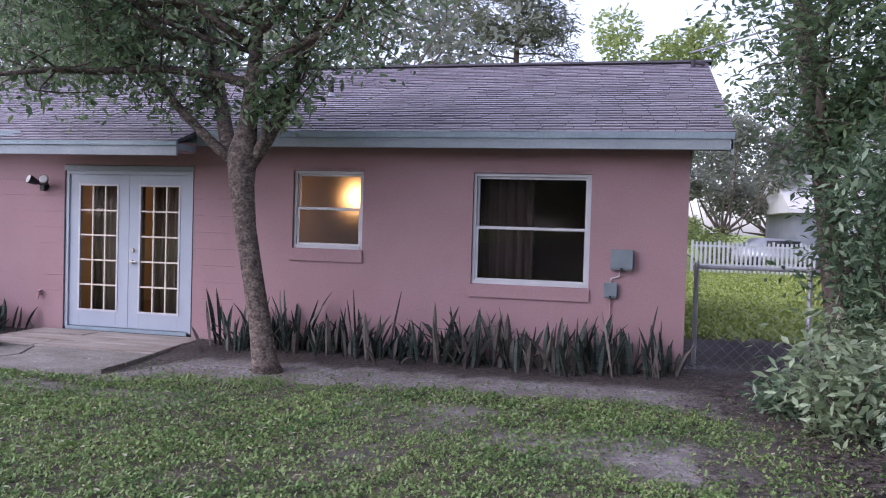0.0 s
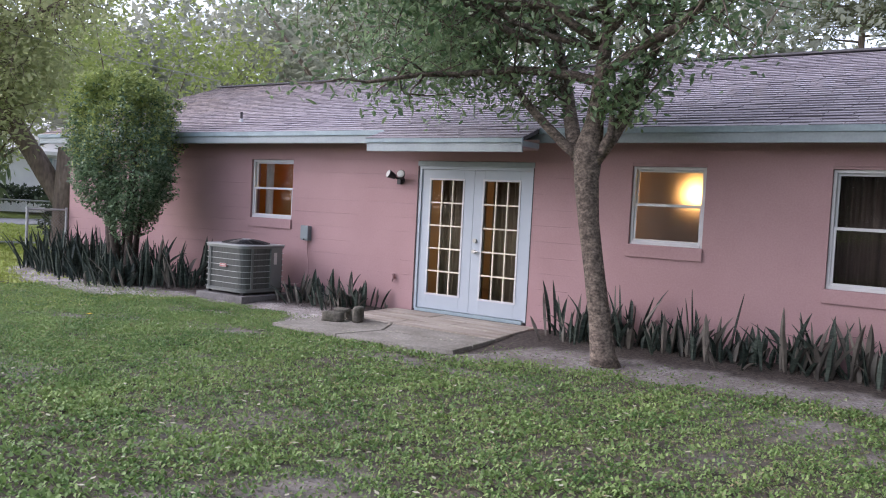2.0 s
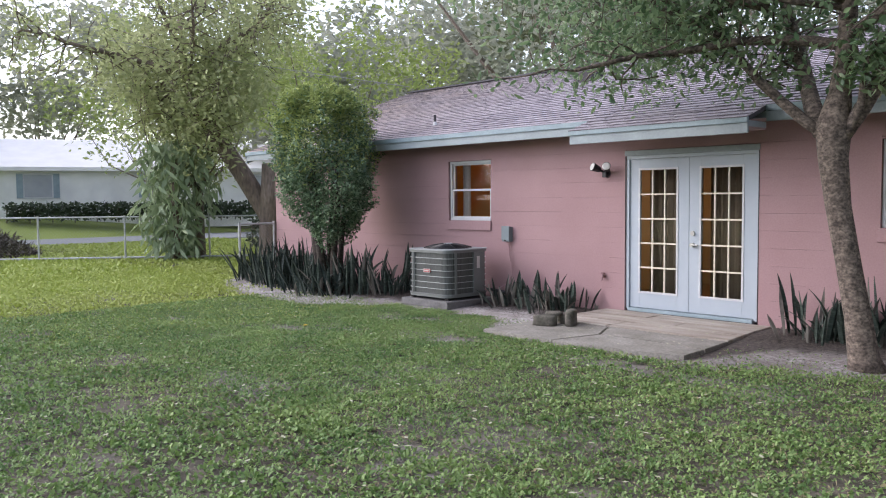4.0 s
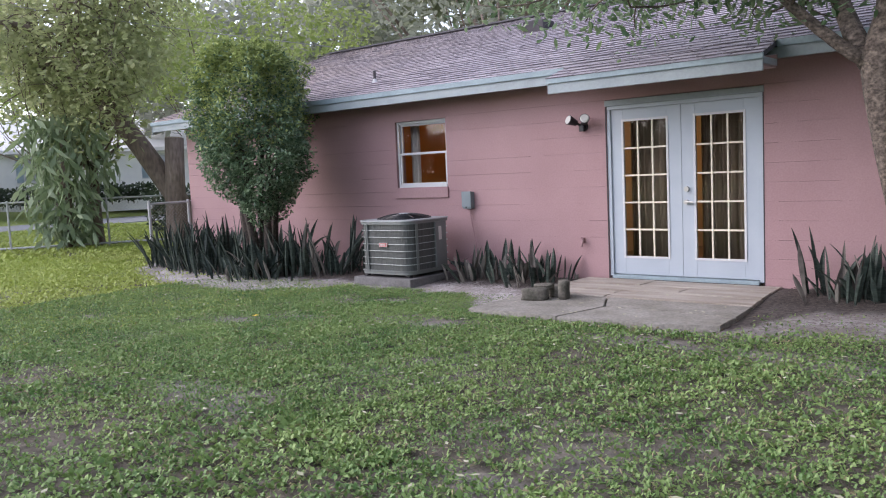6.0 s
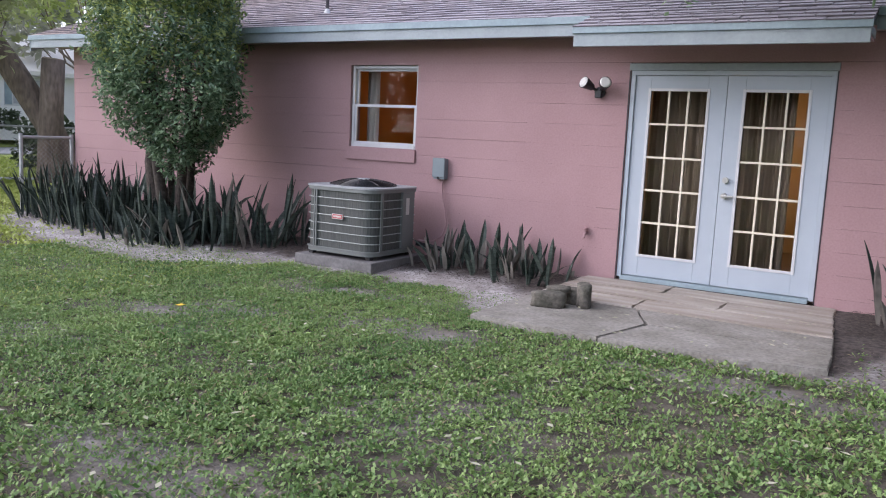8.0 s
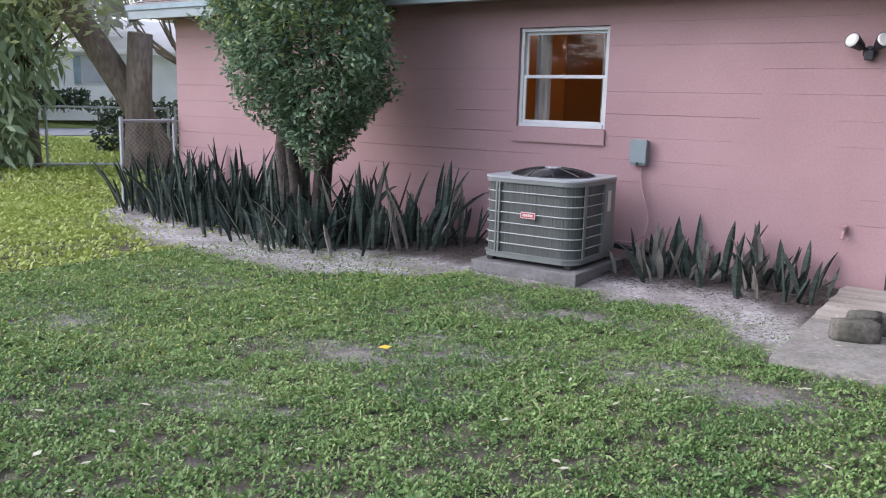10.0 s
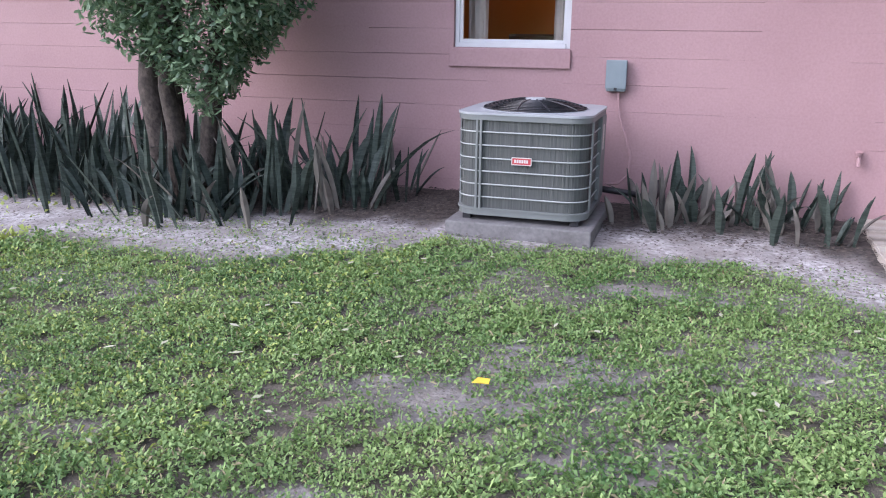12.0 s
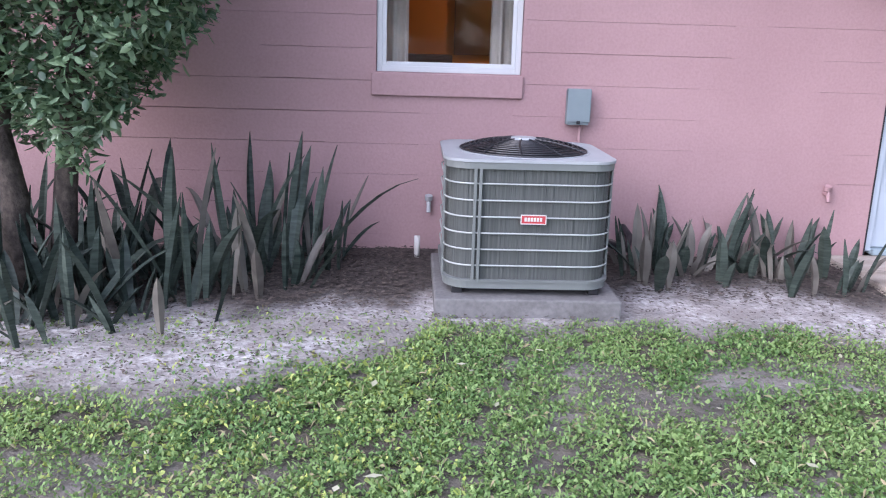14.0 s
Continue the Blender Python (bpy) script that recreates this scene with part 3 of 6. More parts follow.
def window(name, x0, x1, z0, z1, pane_mat, label):
    w = thing(name, (x0, WALL, z0), label, "window", kind="structure")
    y, t = WALL + 0.035, 0.038
    part("window_frame", boxes((x0 + 0.002, x0 + t, y, y + 0.08, z0, z1 - 0.002), (x1 - t, x1 - 0.002, y, y + 0.08, z0, z1 - 0.002), (x0 + t, x1 - t, y, y + 0.08, z1 - t, z1 - 0.002), (x0 + t, x1 - t, y - 0.012, y + 0.08, z0, z0 + t), bevel=0.004), M_WHITE, w)
    mid = (z0 + z1) / 2 + 0.01
    for nm, a, b, dy in (("upper_sash", mid - 0.01, z1 - t, 0.045), ("lower_sash", z0 + t, mid + 0.012, 0.012)):
        s = 0.028
        sx0, sx1 = x0 + t, x1 - t
        sash = part(nm, boxes((sx0, sx0 + s, y + dy, y + dy + 0.028, a, b), (sx1 - s, sx1, y + dy, y + dy + 0.028, a, b), (sx0 + s, sx1 - s, y + dy, y + dy + 0.028, a, a + s), (sx0 + s, sx1 - s, y + dy, y + dy + 0.028, b - s, b), bevel=0.003), M_WHITE, w)
        p = part("pane", boxes((sx0 + s - 0.004, sx1 - s + 0.004, y + dy + 0.011, y + dy + 0.016, a + s - 0.004, b - s + 0.004)), pane_mat, w)
        p.visible_shadow = False
    part("window_sill", boxes((x0 - 0.03, x1 + 0.012, WALL - 0.032, WALL + 0.10, z0 - 0.155, z0 - 0.006), bevel=0.006), M_PINKR, w, "pink painted concrete sill")
    part("window_head", boxes((x0 - 0.01, x1 + 0.01, WALL - 0.008, WALL + 0.03, z1, z1 + 0.022), bevel=0.003), M_MORTAR, w)
    return w


window("window_1", *OPENINGS[0], M_GLASS, "white single-hung window with an orange-lit room behind")
window("window_2", *OPENINGS[2], M_FROST, "white single-hung window with frosted glass lit warm")
window("window_3", *OPENINGS[3], M_GLASS, "large white single-hung window to a dark room")


def french_doors():
    x0, x1, z1 = -7.96, -6.08, 2.25
    d = thing("door_1", ((x0 + x1) / 2, WALL, 0.1), "pair of pale blue-white fifteen-pane french doors, closed", "door", kind="structure")
    y = WALL + 0.02
    for a in (x0 + 0.003, x1 - 0.048):
        part("jamb", boxes((a, a + 0.045, y - 0.012, y + 0.11, 0.10, 2.13), bevel=0.004), M_DOOR, d)
    for a in (x0 - 0.010, x1 + 0.001):
        part("caulk_gap", boxes((a, a + 0.009, WALL - 0.008, WALL + 0.05, 0.07, 2.17)), M_BLACK, d, "dark open gap beside the door frame")
    part("head_frame", boxes((x0 + 0.003, x1 - 0.003, y - 0.012, y + 0.11, 2.131, 2.175), bevel=0.004), M_DOOR, d)
    part("head_trim", boxes((x0 - 0.015, x1 + 0.015, y - 0.034, y + 0.02, 2.176, 2.245), bevel=0.006), M_TRIM, d, "pale blue trim over the doors")
    part("threshold", boxes((x0 + 0.048, x1 - 0.048, y - 0.05, y + 0.11, 0.075, 0.118), bevel=0.006), M_TRIM2, d, "weathered grey threshold")
    mid = (x0 + x1) / 2
    for side, (a, b) in enumerate(((x0 + 0.05, mid - 0.002), (mid + 0.002, x1 - 0.05))):
        z0, zt, ly, th = 0.125, 2.128, y + 0.012, 0.044
        g0, g1 = a + 0.165, b - 0.165
        if side == 0:
            g0, g1 = a + 0.155, b - 0.175
        h0, h1 = 0.345, 1.985
        leaf = part("door_leaf", boxes((a, g0, ly, ly + th, z0, zt), (g1, b, ly, ly + th, z0, zt), (g0, g1, ly, ly + th, z0, h0), (g0, g1, ly, ly + th, h1, zt), bevel=0.003), M_DOOR, d)
        part("glazing_bead", boxes((g0 - 0.022, g0 + 0.006, ly - 0.009, ly, h0 - 0.022, h1 + 0.022), (g1 - 0.006, g1 + 0.022, ly - 0.009, ly, h0 - 0.022, h1 + 0.022), (g0 + 0.006, g1 - 0.006, ly - 0.009, ly, h0 - 0.022, h0 + 0.006), (g0 + 0.006, g1 - 0.006, ly - 0.009, ly, h1 - 0.006, h1 + 0.022), bevel=0.003), M_WHITE, leaf)
        cw, ch = (g1 - g0) / 3, (h1 - h0) / 5
        for i in (1, 2):
            part("muntin", boxes((g0 + i * cw - 0.010, g0 + i * cw + 0.010, ly + 0.004, ly + 0.03, h0, h1), bevel=0.003), M_MUNTIN, leaf)
        for k in range(1, 5):
            part("muntin", boxes((g0, g1, ly + 0.002, ly + 0.032, h0 + k * ch - 0.010, h0 + k * ch + 0.010), bevel=0.003), M_MUNTIN, leaf)
        for i in range(3):
            for k in range(5):
                p = part("pane", boxes((g0 + i * cw + 0.009, g0 + (i + 1) * cw - 0.009, ly + 0.014, ly + 0.019, h0 + k * ch + 0.009, h0 + (k + 1) * ch - 0.009)), M_GLASS, leaf)
                p.visible_shadow = False
        hx = a - 0.02 if side == 0 else b + 0.004
        for hz in (0.38, 1.12, 1.86):
            part("hinge", boxes((hx, hx + 0.016, ly - 0.02, ly + 0.002, hz - 0.05, hz + 0.05), bevel=0.003), M_BLACK, leaf)
        if side == 1:
            k = part("deadbolt", rod(bmesh.new(), (a + 0.06, ly, 1.15), (a + 0.06, ly - 0.03, 1.15), 0.03, 16), M_CHROME, leaf, "round nickel deadbolt")
            bm = rod(bmesh.new(), (a + 0.06, ly, 1.0), (a + 0.06, ly - 0.05, 1.0), 0.028, 16)
            box(bm, a + 0.05, a + 0.15, ly - 0.062, ly - 0.046, 0.99, 1.01, bevel=0.004)
            part("door_handle", bm, M_CHROME, leaf, "nickel lever handle")
    return d


french_doors()


def curtain(x0, x1, y, z0, z1, material, label, waves):
    n = waves * 8
    vs, fs = [], []
    for i in range(n + 1):
        x = x0 + (x1 - x0) * i / n
        yy = y + 0.03 * math.sin(i * math.pi / 4) + 0.012 * math.sin(i * 1.7)
        vs += [(x, yy, z0), (x, yy, z1), (x, yy + 0.004, z1), (x, yy + 0.004, z0)]
    for i in range(n):
        a, b = 4 * i, 4 * i + 4
        fs += [(a, b, b + 1, a + 1), (a + 3, a + 2, b + 2, b + 3), (a + 1, b + 1, b + 2, a + 2), (a, a + 3, b + 3, b)]
    return tagged(link("curtain", vs, fs, material, smooth=True), label, "curtain", "curtains")


curtain(-7.85, -7.30, WALL + 0.42, 0.1, 2.2, M_CURTAIN, "tan curtain hanging behind the glazed doors", 5)
curtain(-7.28, -7.04, WALL + 0.42, 0.1, 2.2, M_CURTAIN, "tan curtain hanging behind the glazed doors", 3)
curtain(-6.95, -6.45, WALL + 0.45, 0.1, 2.2, M_CURTAIN, "tan curtain hanging behind the glazed doors", 5)
curtain(OPENINGS[3][0] - 0.05, OPENINGS[3][0] + 0.5 * (OPENINGS[3][1] - OPENINGS[3][0]), WALL + 0.3, 0.5, 2.2, M_BROWNC, "dark brown curtain half drawn behind the large window", 6)
curtain(-11.42, -11.25, WALL + 0.3, 0.1, 2.3, M_SHEER, "white curtain at the side of a window", 2)
curtain(-10.68, -10.50, WALL + 0.3, 0.1, 2.3, M_SHEER, "white curtain at the side of a window", 2)

W4 = thing("window_4", (-7.45, 13.2, 1.0), "bright window across the room behind the doors, panes glowing as daylight", "window", kind="structure")
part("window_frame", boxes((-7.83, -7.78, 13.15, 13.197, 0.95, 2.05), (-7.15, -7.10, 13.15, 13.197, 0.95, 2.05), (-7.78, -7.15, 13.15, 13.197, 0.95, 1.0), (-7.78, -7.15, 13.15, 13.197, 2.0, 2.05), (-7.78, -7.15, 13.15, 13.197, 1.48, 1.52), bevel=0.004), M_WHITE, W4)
# panes emit the daylight themselves; the partition behind is closed
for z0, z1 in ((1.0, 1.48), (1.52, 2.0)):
    part("pane", boxes((-7.78, -7.15, 13.175, 13.19, z0, z1)), M_DAY, W4, "glass pane glowing in place of daylight")

cab = thing("cabinet", (-11.2, 12.0, 0.09), "dark wooden cabinet against the orange wall", "cabinet")
part("body", boxes((-11.55, -10.85, 11.75, 12.19, 0.09, 1.35), bevel=0.01), M_DARKW, cab)
for cx0 in (-11.53, -11.19):
    part("door", boxes((cx0, cx0 + 0.32, 11.73, 11.749, 0.15, 1.32), bevel=0.004), M_DARKW, cab)
tagged(part("wall_panel", boxes((-10.82, -10.2, 12.16, 12.197, 1.35, 2.1), bevel=0.006), M_DARKW), "dark panel hanging on the orange wall", "wall panel")


def room_lamp(x, y, z, watts, r, label):
    lamp = thing("ceiling_lamp", (x, y, z), label, "lamp", "warm room lamps")
    bm = bmesh.new()
    bmesh.ops.create_uvsphere(bm, u_segments=16, v_segments=10, radius=r, matrix=Matrix.Translation((x, y, z)))
    part("globe", bm, M_WARM, lamp, smooth=True)
    part("stem", rod(bmesh.new(), (x, y, z + r * 0.9), (x, y, 2.44), 0.012), M_BLACK, lamp)
    li = new("room_light", bpy.data.lights.new("room_light", "POINT"))
    li.data.energy, li.data.color, li.data.shadow_soft_size = watts, (1.0, 0.5, 0.14), r * 1.3
    li.location = (x, y, z - r * 2.5)
    return lamp


room_lamp(-4.16, WALL + 0.8, 2.12, 3.2, 0.08, "warm globe lamp behind frosted bathroom glass")
room_lamp(-9.7, 11.6, 2.25, 6.5, 0.07, "warm globe lamp in the orange room")
room_lamp(-7.55, 12.2, 1.55, 8, 0.08, "warm lamp in the room behind the french doors")


# ---- tools on the wall ----
def flood_light():
    x, y, z = -8.265, WALL, 1.955
    f = thing("flood_light", (x, y, z), "black twin flood light with round white lenses on the wall", "wall lamp")
    bm = rod(bmesh.new(), (x, y, z), (x, y - 0.03, z), 0.055, 16)
    box(bm, x - 0.035, x + 0.035, y - 0.08, y - 0.03, z - 0.06, z + 0.02, bevel=0.01)
    part("base", bm, M_BLACK, f)
    for s in (-1, 1):
        c = Vector((x + s * 0.06, y - 0.09, z + 0.045))
        tip = c + Vector((s * 0.055, -0.10, 0.045))
        bm = rod(bmesh.new(), (x, y - 0.05, z), c, 0.016)
        rod(bm, c, tip, 0.035, 16, 0.062)
        head = part("lamp_head", bm, M_BLACK, f)
        d = (tip - c).normalized()
        part("lens", rod(bmesh.new(), tip + d * 0.001, tip + d * 0.012, 0.056, 18, 0.045), M_LENS, head, "round white lens")
    return f


flood_light()


def electric_box(x0, x1, z0, z1, depth, label):
    b = thing("electric_box", ((x0 + x1) / 2, WALL, z0), label, "electric box", "boxes on the wall")
    part("body", boxes((x0, x1, WALL - depth, WALL - 0.001, z0, z1), bevel=0.008), M_BOX, b)
    part("cover", boxes((x0 - 0.006, x1 + 0.006, WALL - depth - 0.012, WALL - depth + 0.02, z0 + 0.02, z1 + 0.008), bevel=0.006), M_BOX, b)
    part("latch", boxes(((x0 + x1) / 2 - 0.012, (x0 + x1) / 2 + 0.012, WALL - depth - 0.02, WALL - depth - 0.01, z0 + 0.008, z0 + 0.03), bevel=0.003), M_BLACK, b)
    return b


def pipe(path, r, material, name, label, category):
    vs, fs = tube(path, [r] * len(path), 8)
    return tagged(link(name, vs, fs, material, smooth=True), label, category)


electric_box(-10.178, -10.03, 0.95, 1.182, 0.085, "blue-grey electrical disconnect box on the pink wall")
pipe([(-10.08, WALL - 0.04, 0.95), (-10.08, WALL - 0.04, 0.86), (-10.06, WALL - 0.05, 0.75), (-10.0, WALL - 0.08, 0.6), (-9.95, WALL - 0.12, 0.45), (-9.95, WALL - 0.2, 0.32), (-10.02, WALL - 0.3, 0.26), (-10.12, 9.02, 0.28)], 0.010, M_PINKR, "conduit", "pink-grey flexible conduit from box to air conditioner", "conduit")
electric_box(-0.835, -0.60, 1.15, 1.375, 0.09, "grey utility box high on the pink wall")
electric_box(-0.90, -0.765, 0.83, 1.0, 0.06, "small grey utility box on the pink wall")
pipe([(-0.74, WALL - 0.03, 1.15), (-0.74, WALL - 0.03, 1.08), (-0.83, WALL - 0.03, 1.05), (-0.83, WALL - 0.03, 1.0)], 0.009, M_GALV, "conduit", "thin conduit between two utility boxes", "conduit")
pipe([(-0.83, WALL - 0.02, 0.83), (-0.83, WALL - 0.02, 0.42), (-1.25, WALL - 0.02, 0.40)], 0.008, M_PINKR, "conduit", "pink painted conduit low on the wall", "conduit")


def spigot(x, z, material, label):
    s = thing("hose_tap", (x, WALL, z), label, "tap")
    bm = rod(bmesh.new(), (x, WALL, z), (x, WALL - 0.06, z), 0.016)
    rod(bm, (x, WALL - 0.05, z + 0.01), (x, WALL - 0.075, z - 0.055), 0.014)
    part("spout", bm, material, s)
    part("wheel", rod(bmesh.new(), (x, WALL - 0.035, z + 0.025), (x, WALL - 0.045, z + 0.055), 0.026, 12), material, s)
    return s


spigot(-8.31, 0.515, M_PINKR, "pink-white hose tap on the wall")
spigot(-11.09, 0.385, M_GALV, "metal hose tap low on the wall")


# ---- air conditioner ----
def rounded_rect(x0, x1, y0, y1, r, n=5):
    out = []
    for cx, cy, a0 in ((x1 - r, y1 - r, 0), (x0 + r, y1 - r, 90), (x0 + r, y0 + r, 180), (x1 - r, y0 + r, 270)):
        for i in range(n + 1):
            a = radians(a0 + 90 * i / n)
            out.append((cx + r * math.cos(a), cy + r * math.sin(a)))
    return out


def prism(bm, outline, z0, z1):
    a = [bm.verts.new((x, y, z0)) for x, y in outline]
    b = [bm.verts.new((x, y, z1)) for x, y in outline]
    bm.faces.new(a[::-1]), bm.faces.new(b)
    for i in range(len(a)):
        j = (i + 1) % len(a)
        bm.faces.new((a[i], a[j], b[j], b[i]))
    return bm


def air_conditioner():
    x0, x1, y0, y1 = -11.03, -10.11, 8.135, 9.03
    cx, cy = (x0 + x1) / 2, (y0 + y1) / 2
    r = 0.15
    ac = thing("air_conditioner", (cx, cy, 0.14), "grey outdoor air conditioner with wire guards on a concrete pad", "air conditioner")
    for fx in (x0 + 0.05, x1 - 0.11):
        for fy in (y0 + 0.05, y1 - 0.11):
            part("foot", boxes((fx, fx + 0.06, fy, fy + 0.06, 0.124, 0.166), bevel=0.004), M_BLACK, ac)
    part("base_pan", prism(bmesh.new(), rounded_rect(x0 + 0.002, x1 - 0.002, y0 + 0.002, y1 - 0.002, r, 9), 0.166, 0.204), M_ACSHEET, ac)
    part("base_lip", prism(bmesh.new(), rounded_rect(x0 - 0.006, x1 + 0.006, y0 - 0.006, y1 + 0.006, r, 9), 0.2045, 0.216), M_ACSHEET, ac)
    part("coil", prism(bmesh.new(), rounded_rect(x0 + 0.018, x1 - 0.018, y0 + 0.018, y1 - 0.018, r - 0.012, 10), 0.216, 0.822), M_ACDARK, ac, "dark grey finned coil")
    part("top_band", prism(bmesh.new(), rounded_rect(x0 - 0.004, x1 + 0.004, y0 - 0.004, y1 + 0.004, r, 10), 0.8225, 0.858), M_ACSHEET, ac)
    part("top_cover", prism(bmesh.new(), rounded_rect(x0 - 0.009, x1 + 0.009, y0 - 0.009, y1 + 0.009, r, 10), 0.8585, 0.874), M_ACTOP, ac, "pale grey top cover")
    ring = rounded_rect(x0 + 0.004, x1 - 0.004, y0 + 0.004, y1 - 0.004, r, 8)
    for k in range(6):
        z = 0.296 + k * 0.0895
        vs, fs = tube([(x, y, z) for x, y in ring] + [(*ring[0], z)], [0.0046] * (len(ring) + 1), 6)
        link("guard_wire", [Vector(v) - ac.location for v in vs], fs, M_ACWIRE, ac)
    for px, py in ((x0 + 0.158, y0), (x0 + 0.186, y0), (x1, y0 + 0.155), (x1, y0 + 0.183), (x0, y0 + 0.16), (x0, y0 + 0.19)):
        dx, dy = (0.008, 0.006) if abs(py - y0) < 0.01 else (0.006, 0.008)
        part("guard_strip", boxes((px - dx, px + dx, py - dy, py + dy, 0.214, 0.824), bevel=0.002), M_ACSHEET, ac)
    part("service_panel", boxes((x1 - 0.03, x1 + 0.012, y1 - 0.36, y1 - 0.14, 0.22, 0.821), bevel=0.004), M_ACSHEET, ac, "plain grey service panel")
    part("label_plate", boxes((x1 + 0.012, x1 + 0.014, y1 - 0.30, y1 - 0.24, 0.58, 0.76)), M_PLASTIC, ac, "white rating plate")
    # the fan opening: dark well, domed grille, hub, blades
    part("fan_well", rod(bmesh.new(), (cx, cy, 0.873), (cx, cy, 0.879), 0.365, 44), M_BLACK, ac)
    part("fan_rim", prism(bmesh.new(), [(cx + 0.385 * math.cos(a), cy + 0.385 * math.sin(a)) for a in np.linspace(0, 2 * math.pi, 44, endpoint=False)], 0.8715, 0.8765), M_ACTOP, ac)
    pieces = []
    for i in range(12):
        q = 0.07 + 0.295 * i / 11
        zz = 0.936 - 0.055 * (i / 11) ** 2
        pieces.append(tube([(cx + q * math.cos(a), cy + q * math.sin(a), zz) for a in np.linspace(0, 2 * math.pi, 37)], [0.0045] * 37, 5))
    for i in range(10):
        a0 = 2 * math.pi * i / 10
        pieces.append(tube([(cx + q * math.cos(a0 + 0.6 * (q - 0.06)), cy + q * math.sin(a0 + 0.6 * (q - 0.06)), 0.939 - 0.057 * ((q - 0.06) / 0.305) ** 2) for q in np.linspace(0.06, 0.365, 7)], [0.006] * 7, 5))
    vs, fs = joined(pieces)
    link("fan_grille", [Vector(v) - ac.location for v in vs], fs, M_BLACK, ac, "black domed fan grille")
    part("fan_hub", rod(bmesh.new(), (cx, cy, 0.93), (cx, cy, 0.947), 0.085, 20, 0.07), M_ACTOP, ac, "pale round hub plate")
    for i in range(4):
        m = Matrix.Translation((cx, cy, 0.893)) @ Matrix.Rotation(i * math.pi / 2 + 0.4, 4, "Z") @ Matrix.Rotation(0.12, 4, "X")
        part("fan_blade", box(bmesh.new(), 0.05, 0.30, -0.075, 0.075, -0.002, 0.002, m=m), M_BLACK, ac)
    bx, bz, f = -10.555, 0.557, y0 - 0.010
    b = part("badge", prism(bmesh.new(), [(bx - 0.064, f), (bx + 0.064, f), (bx + 0.064, y0 + 0.02), (bx - 0.064, y0 + 0.02)], bz - 0.021, bz + 0.021), M_RED, ac, "small red maker's badge")
    for i in range(6):
        part("badge_bar", boxes((bx - 0.049 + i * 0.0165, bx - 0.037 + i * 0.0165, f - 0.0025, f + 0.0005, bz - 0.010, bz + 0.011)), M_PLASTIC, b)
    part("badge_rim", boxes((bx - 0.068, bx + 0.068, f - 0.002, f + 0.006, bz + 0.021, bz + 0.026), (bx - 0.068, bx + 0.068, f - 0.002, f + 0.006, bz - 0.026, bz - 0.021), (bx - 0.069, bx - 0.064, f - 0.002, f + 0.006, bz - 0.021, bz + 0.021), (bx + 0.064, bx + 0.069, f - 0.002, f + 0.006, bz - 0.021, bz + 0.021)), M_PLASTIC, b)
    return ac


air_conditioner()
tagged(part("equipment_pad", box(bmesh.new(), -11.075, -10.055, 8.07, 9.08, -0.02, 0.125, bevel=0.012), M_CONC), "grey concrete pad under the air conditioner", "concrete pad")
pipe([(-10.14, 9.02, 0.24), (-9.9, 9.12, 0.2), (-9.75, 9.2, 0.14), (-9.7, 9.32, 0.2), (-9.72, WALL, 0.24)], 0.025, M_BLACK, "refrigerant_line", "black insulated refrigerant line at the wall", "pipe")
pipe([(-11.165, 9.22, 0.03), (-11.165, 9.22, 0.2)], 0.02, M_PLASTIC, "drain_pipe", "short white drain pipe standing in the bed", "pipe")


# ---- patio ----
def slab(outline, z0, z1, material, name, label, jitter=0.012):
    bm = bmesh.new()
    pts = []
    for i, (x, y) in enumerate(outline):
        x2, y2 = outline[(i + 1) % len(outline)]
        for k in range(5):
            f = k / 5
            pts.append((x + (x2 - x) * f + random.uniform(-jitter, jitter), y + (y2 - y) * f + random.uniform(-jitter, jitter)))
    prism(bm, pts, z0, z1)
    bmesh.ops.recalc_face_normals(bm, faces=bm.faces)
    es = [e for e in bm.edges if all(abs(v.co.z - z1) < 1e-5 for v in e.verts)]
    bmesh.ops.bevel(bm, geom=es, offset=0.008, segments=2, affect="EDGES")
    return bm


pat = thing("patio", (-7.0, 8.2, 0.0), "weathered concrete patio of stained slabs at the doors", "patio", kind="structure")
edge = lambda y: -5.66 - (y - 7.1) * 0.095
rows_y = [9.448, 9.02, 8.58, 8.15]
for i in range(3):
    ya, yb = rows_y[i + 1], rows_y[i]
    cuts = [-8.27, -7.35 + 0.62 * (i % 2), None]
    for a, b in zip(cuts[:-1], cuts[1:]):
        xa0, xa1 = a, a
        xb0 = edge(ya) if b is None else b
        xb1 = edge(yb) if b is None else b
        part("slab", slab([(xa0 + 0.006, ya + 0.007), (xb0 - 0.006, ya + 0.007), (xb1 - 0.006, yb - 0.007), (xa1 + 0.006, yb - 0.007)], -0.05, 0.070 + random.uniform(-0.003, 0.003), M_PATIO, "slab", ""), M_PATIO, pat)
for o in ([(-8.27, 6.98), (-7.2, 6.93), (-7.05, 7.6), (-7.3, 8.14), (-8.27, 8.14)], [(-7.185, 6.93), (-6.2, 7.0), (-5.68, 7.12), (edge(7.55), 7.55), (-6.4, 7.62), (-7.035, 7.6)], [(-7.035, 7.614), (-6.4, 7.634), (edge(7.58), 7.564), (edge(8.14), 8.14), (-7.285, 8.14)]):
    part("slab", slab(o, -0.05, 0.062 + random.uniform(-0.0015, 0.0015), M_PATIO2, "slab", "", 0.004), M_PATIO2, pat)


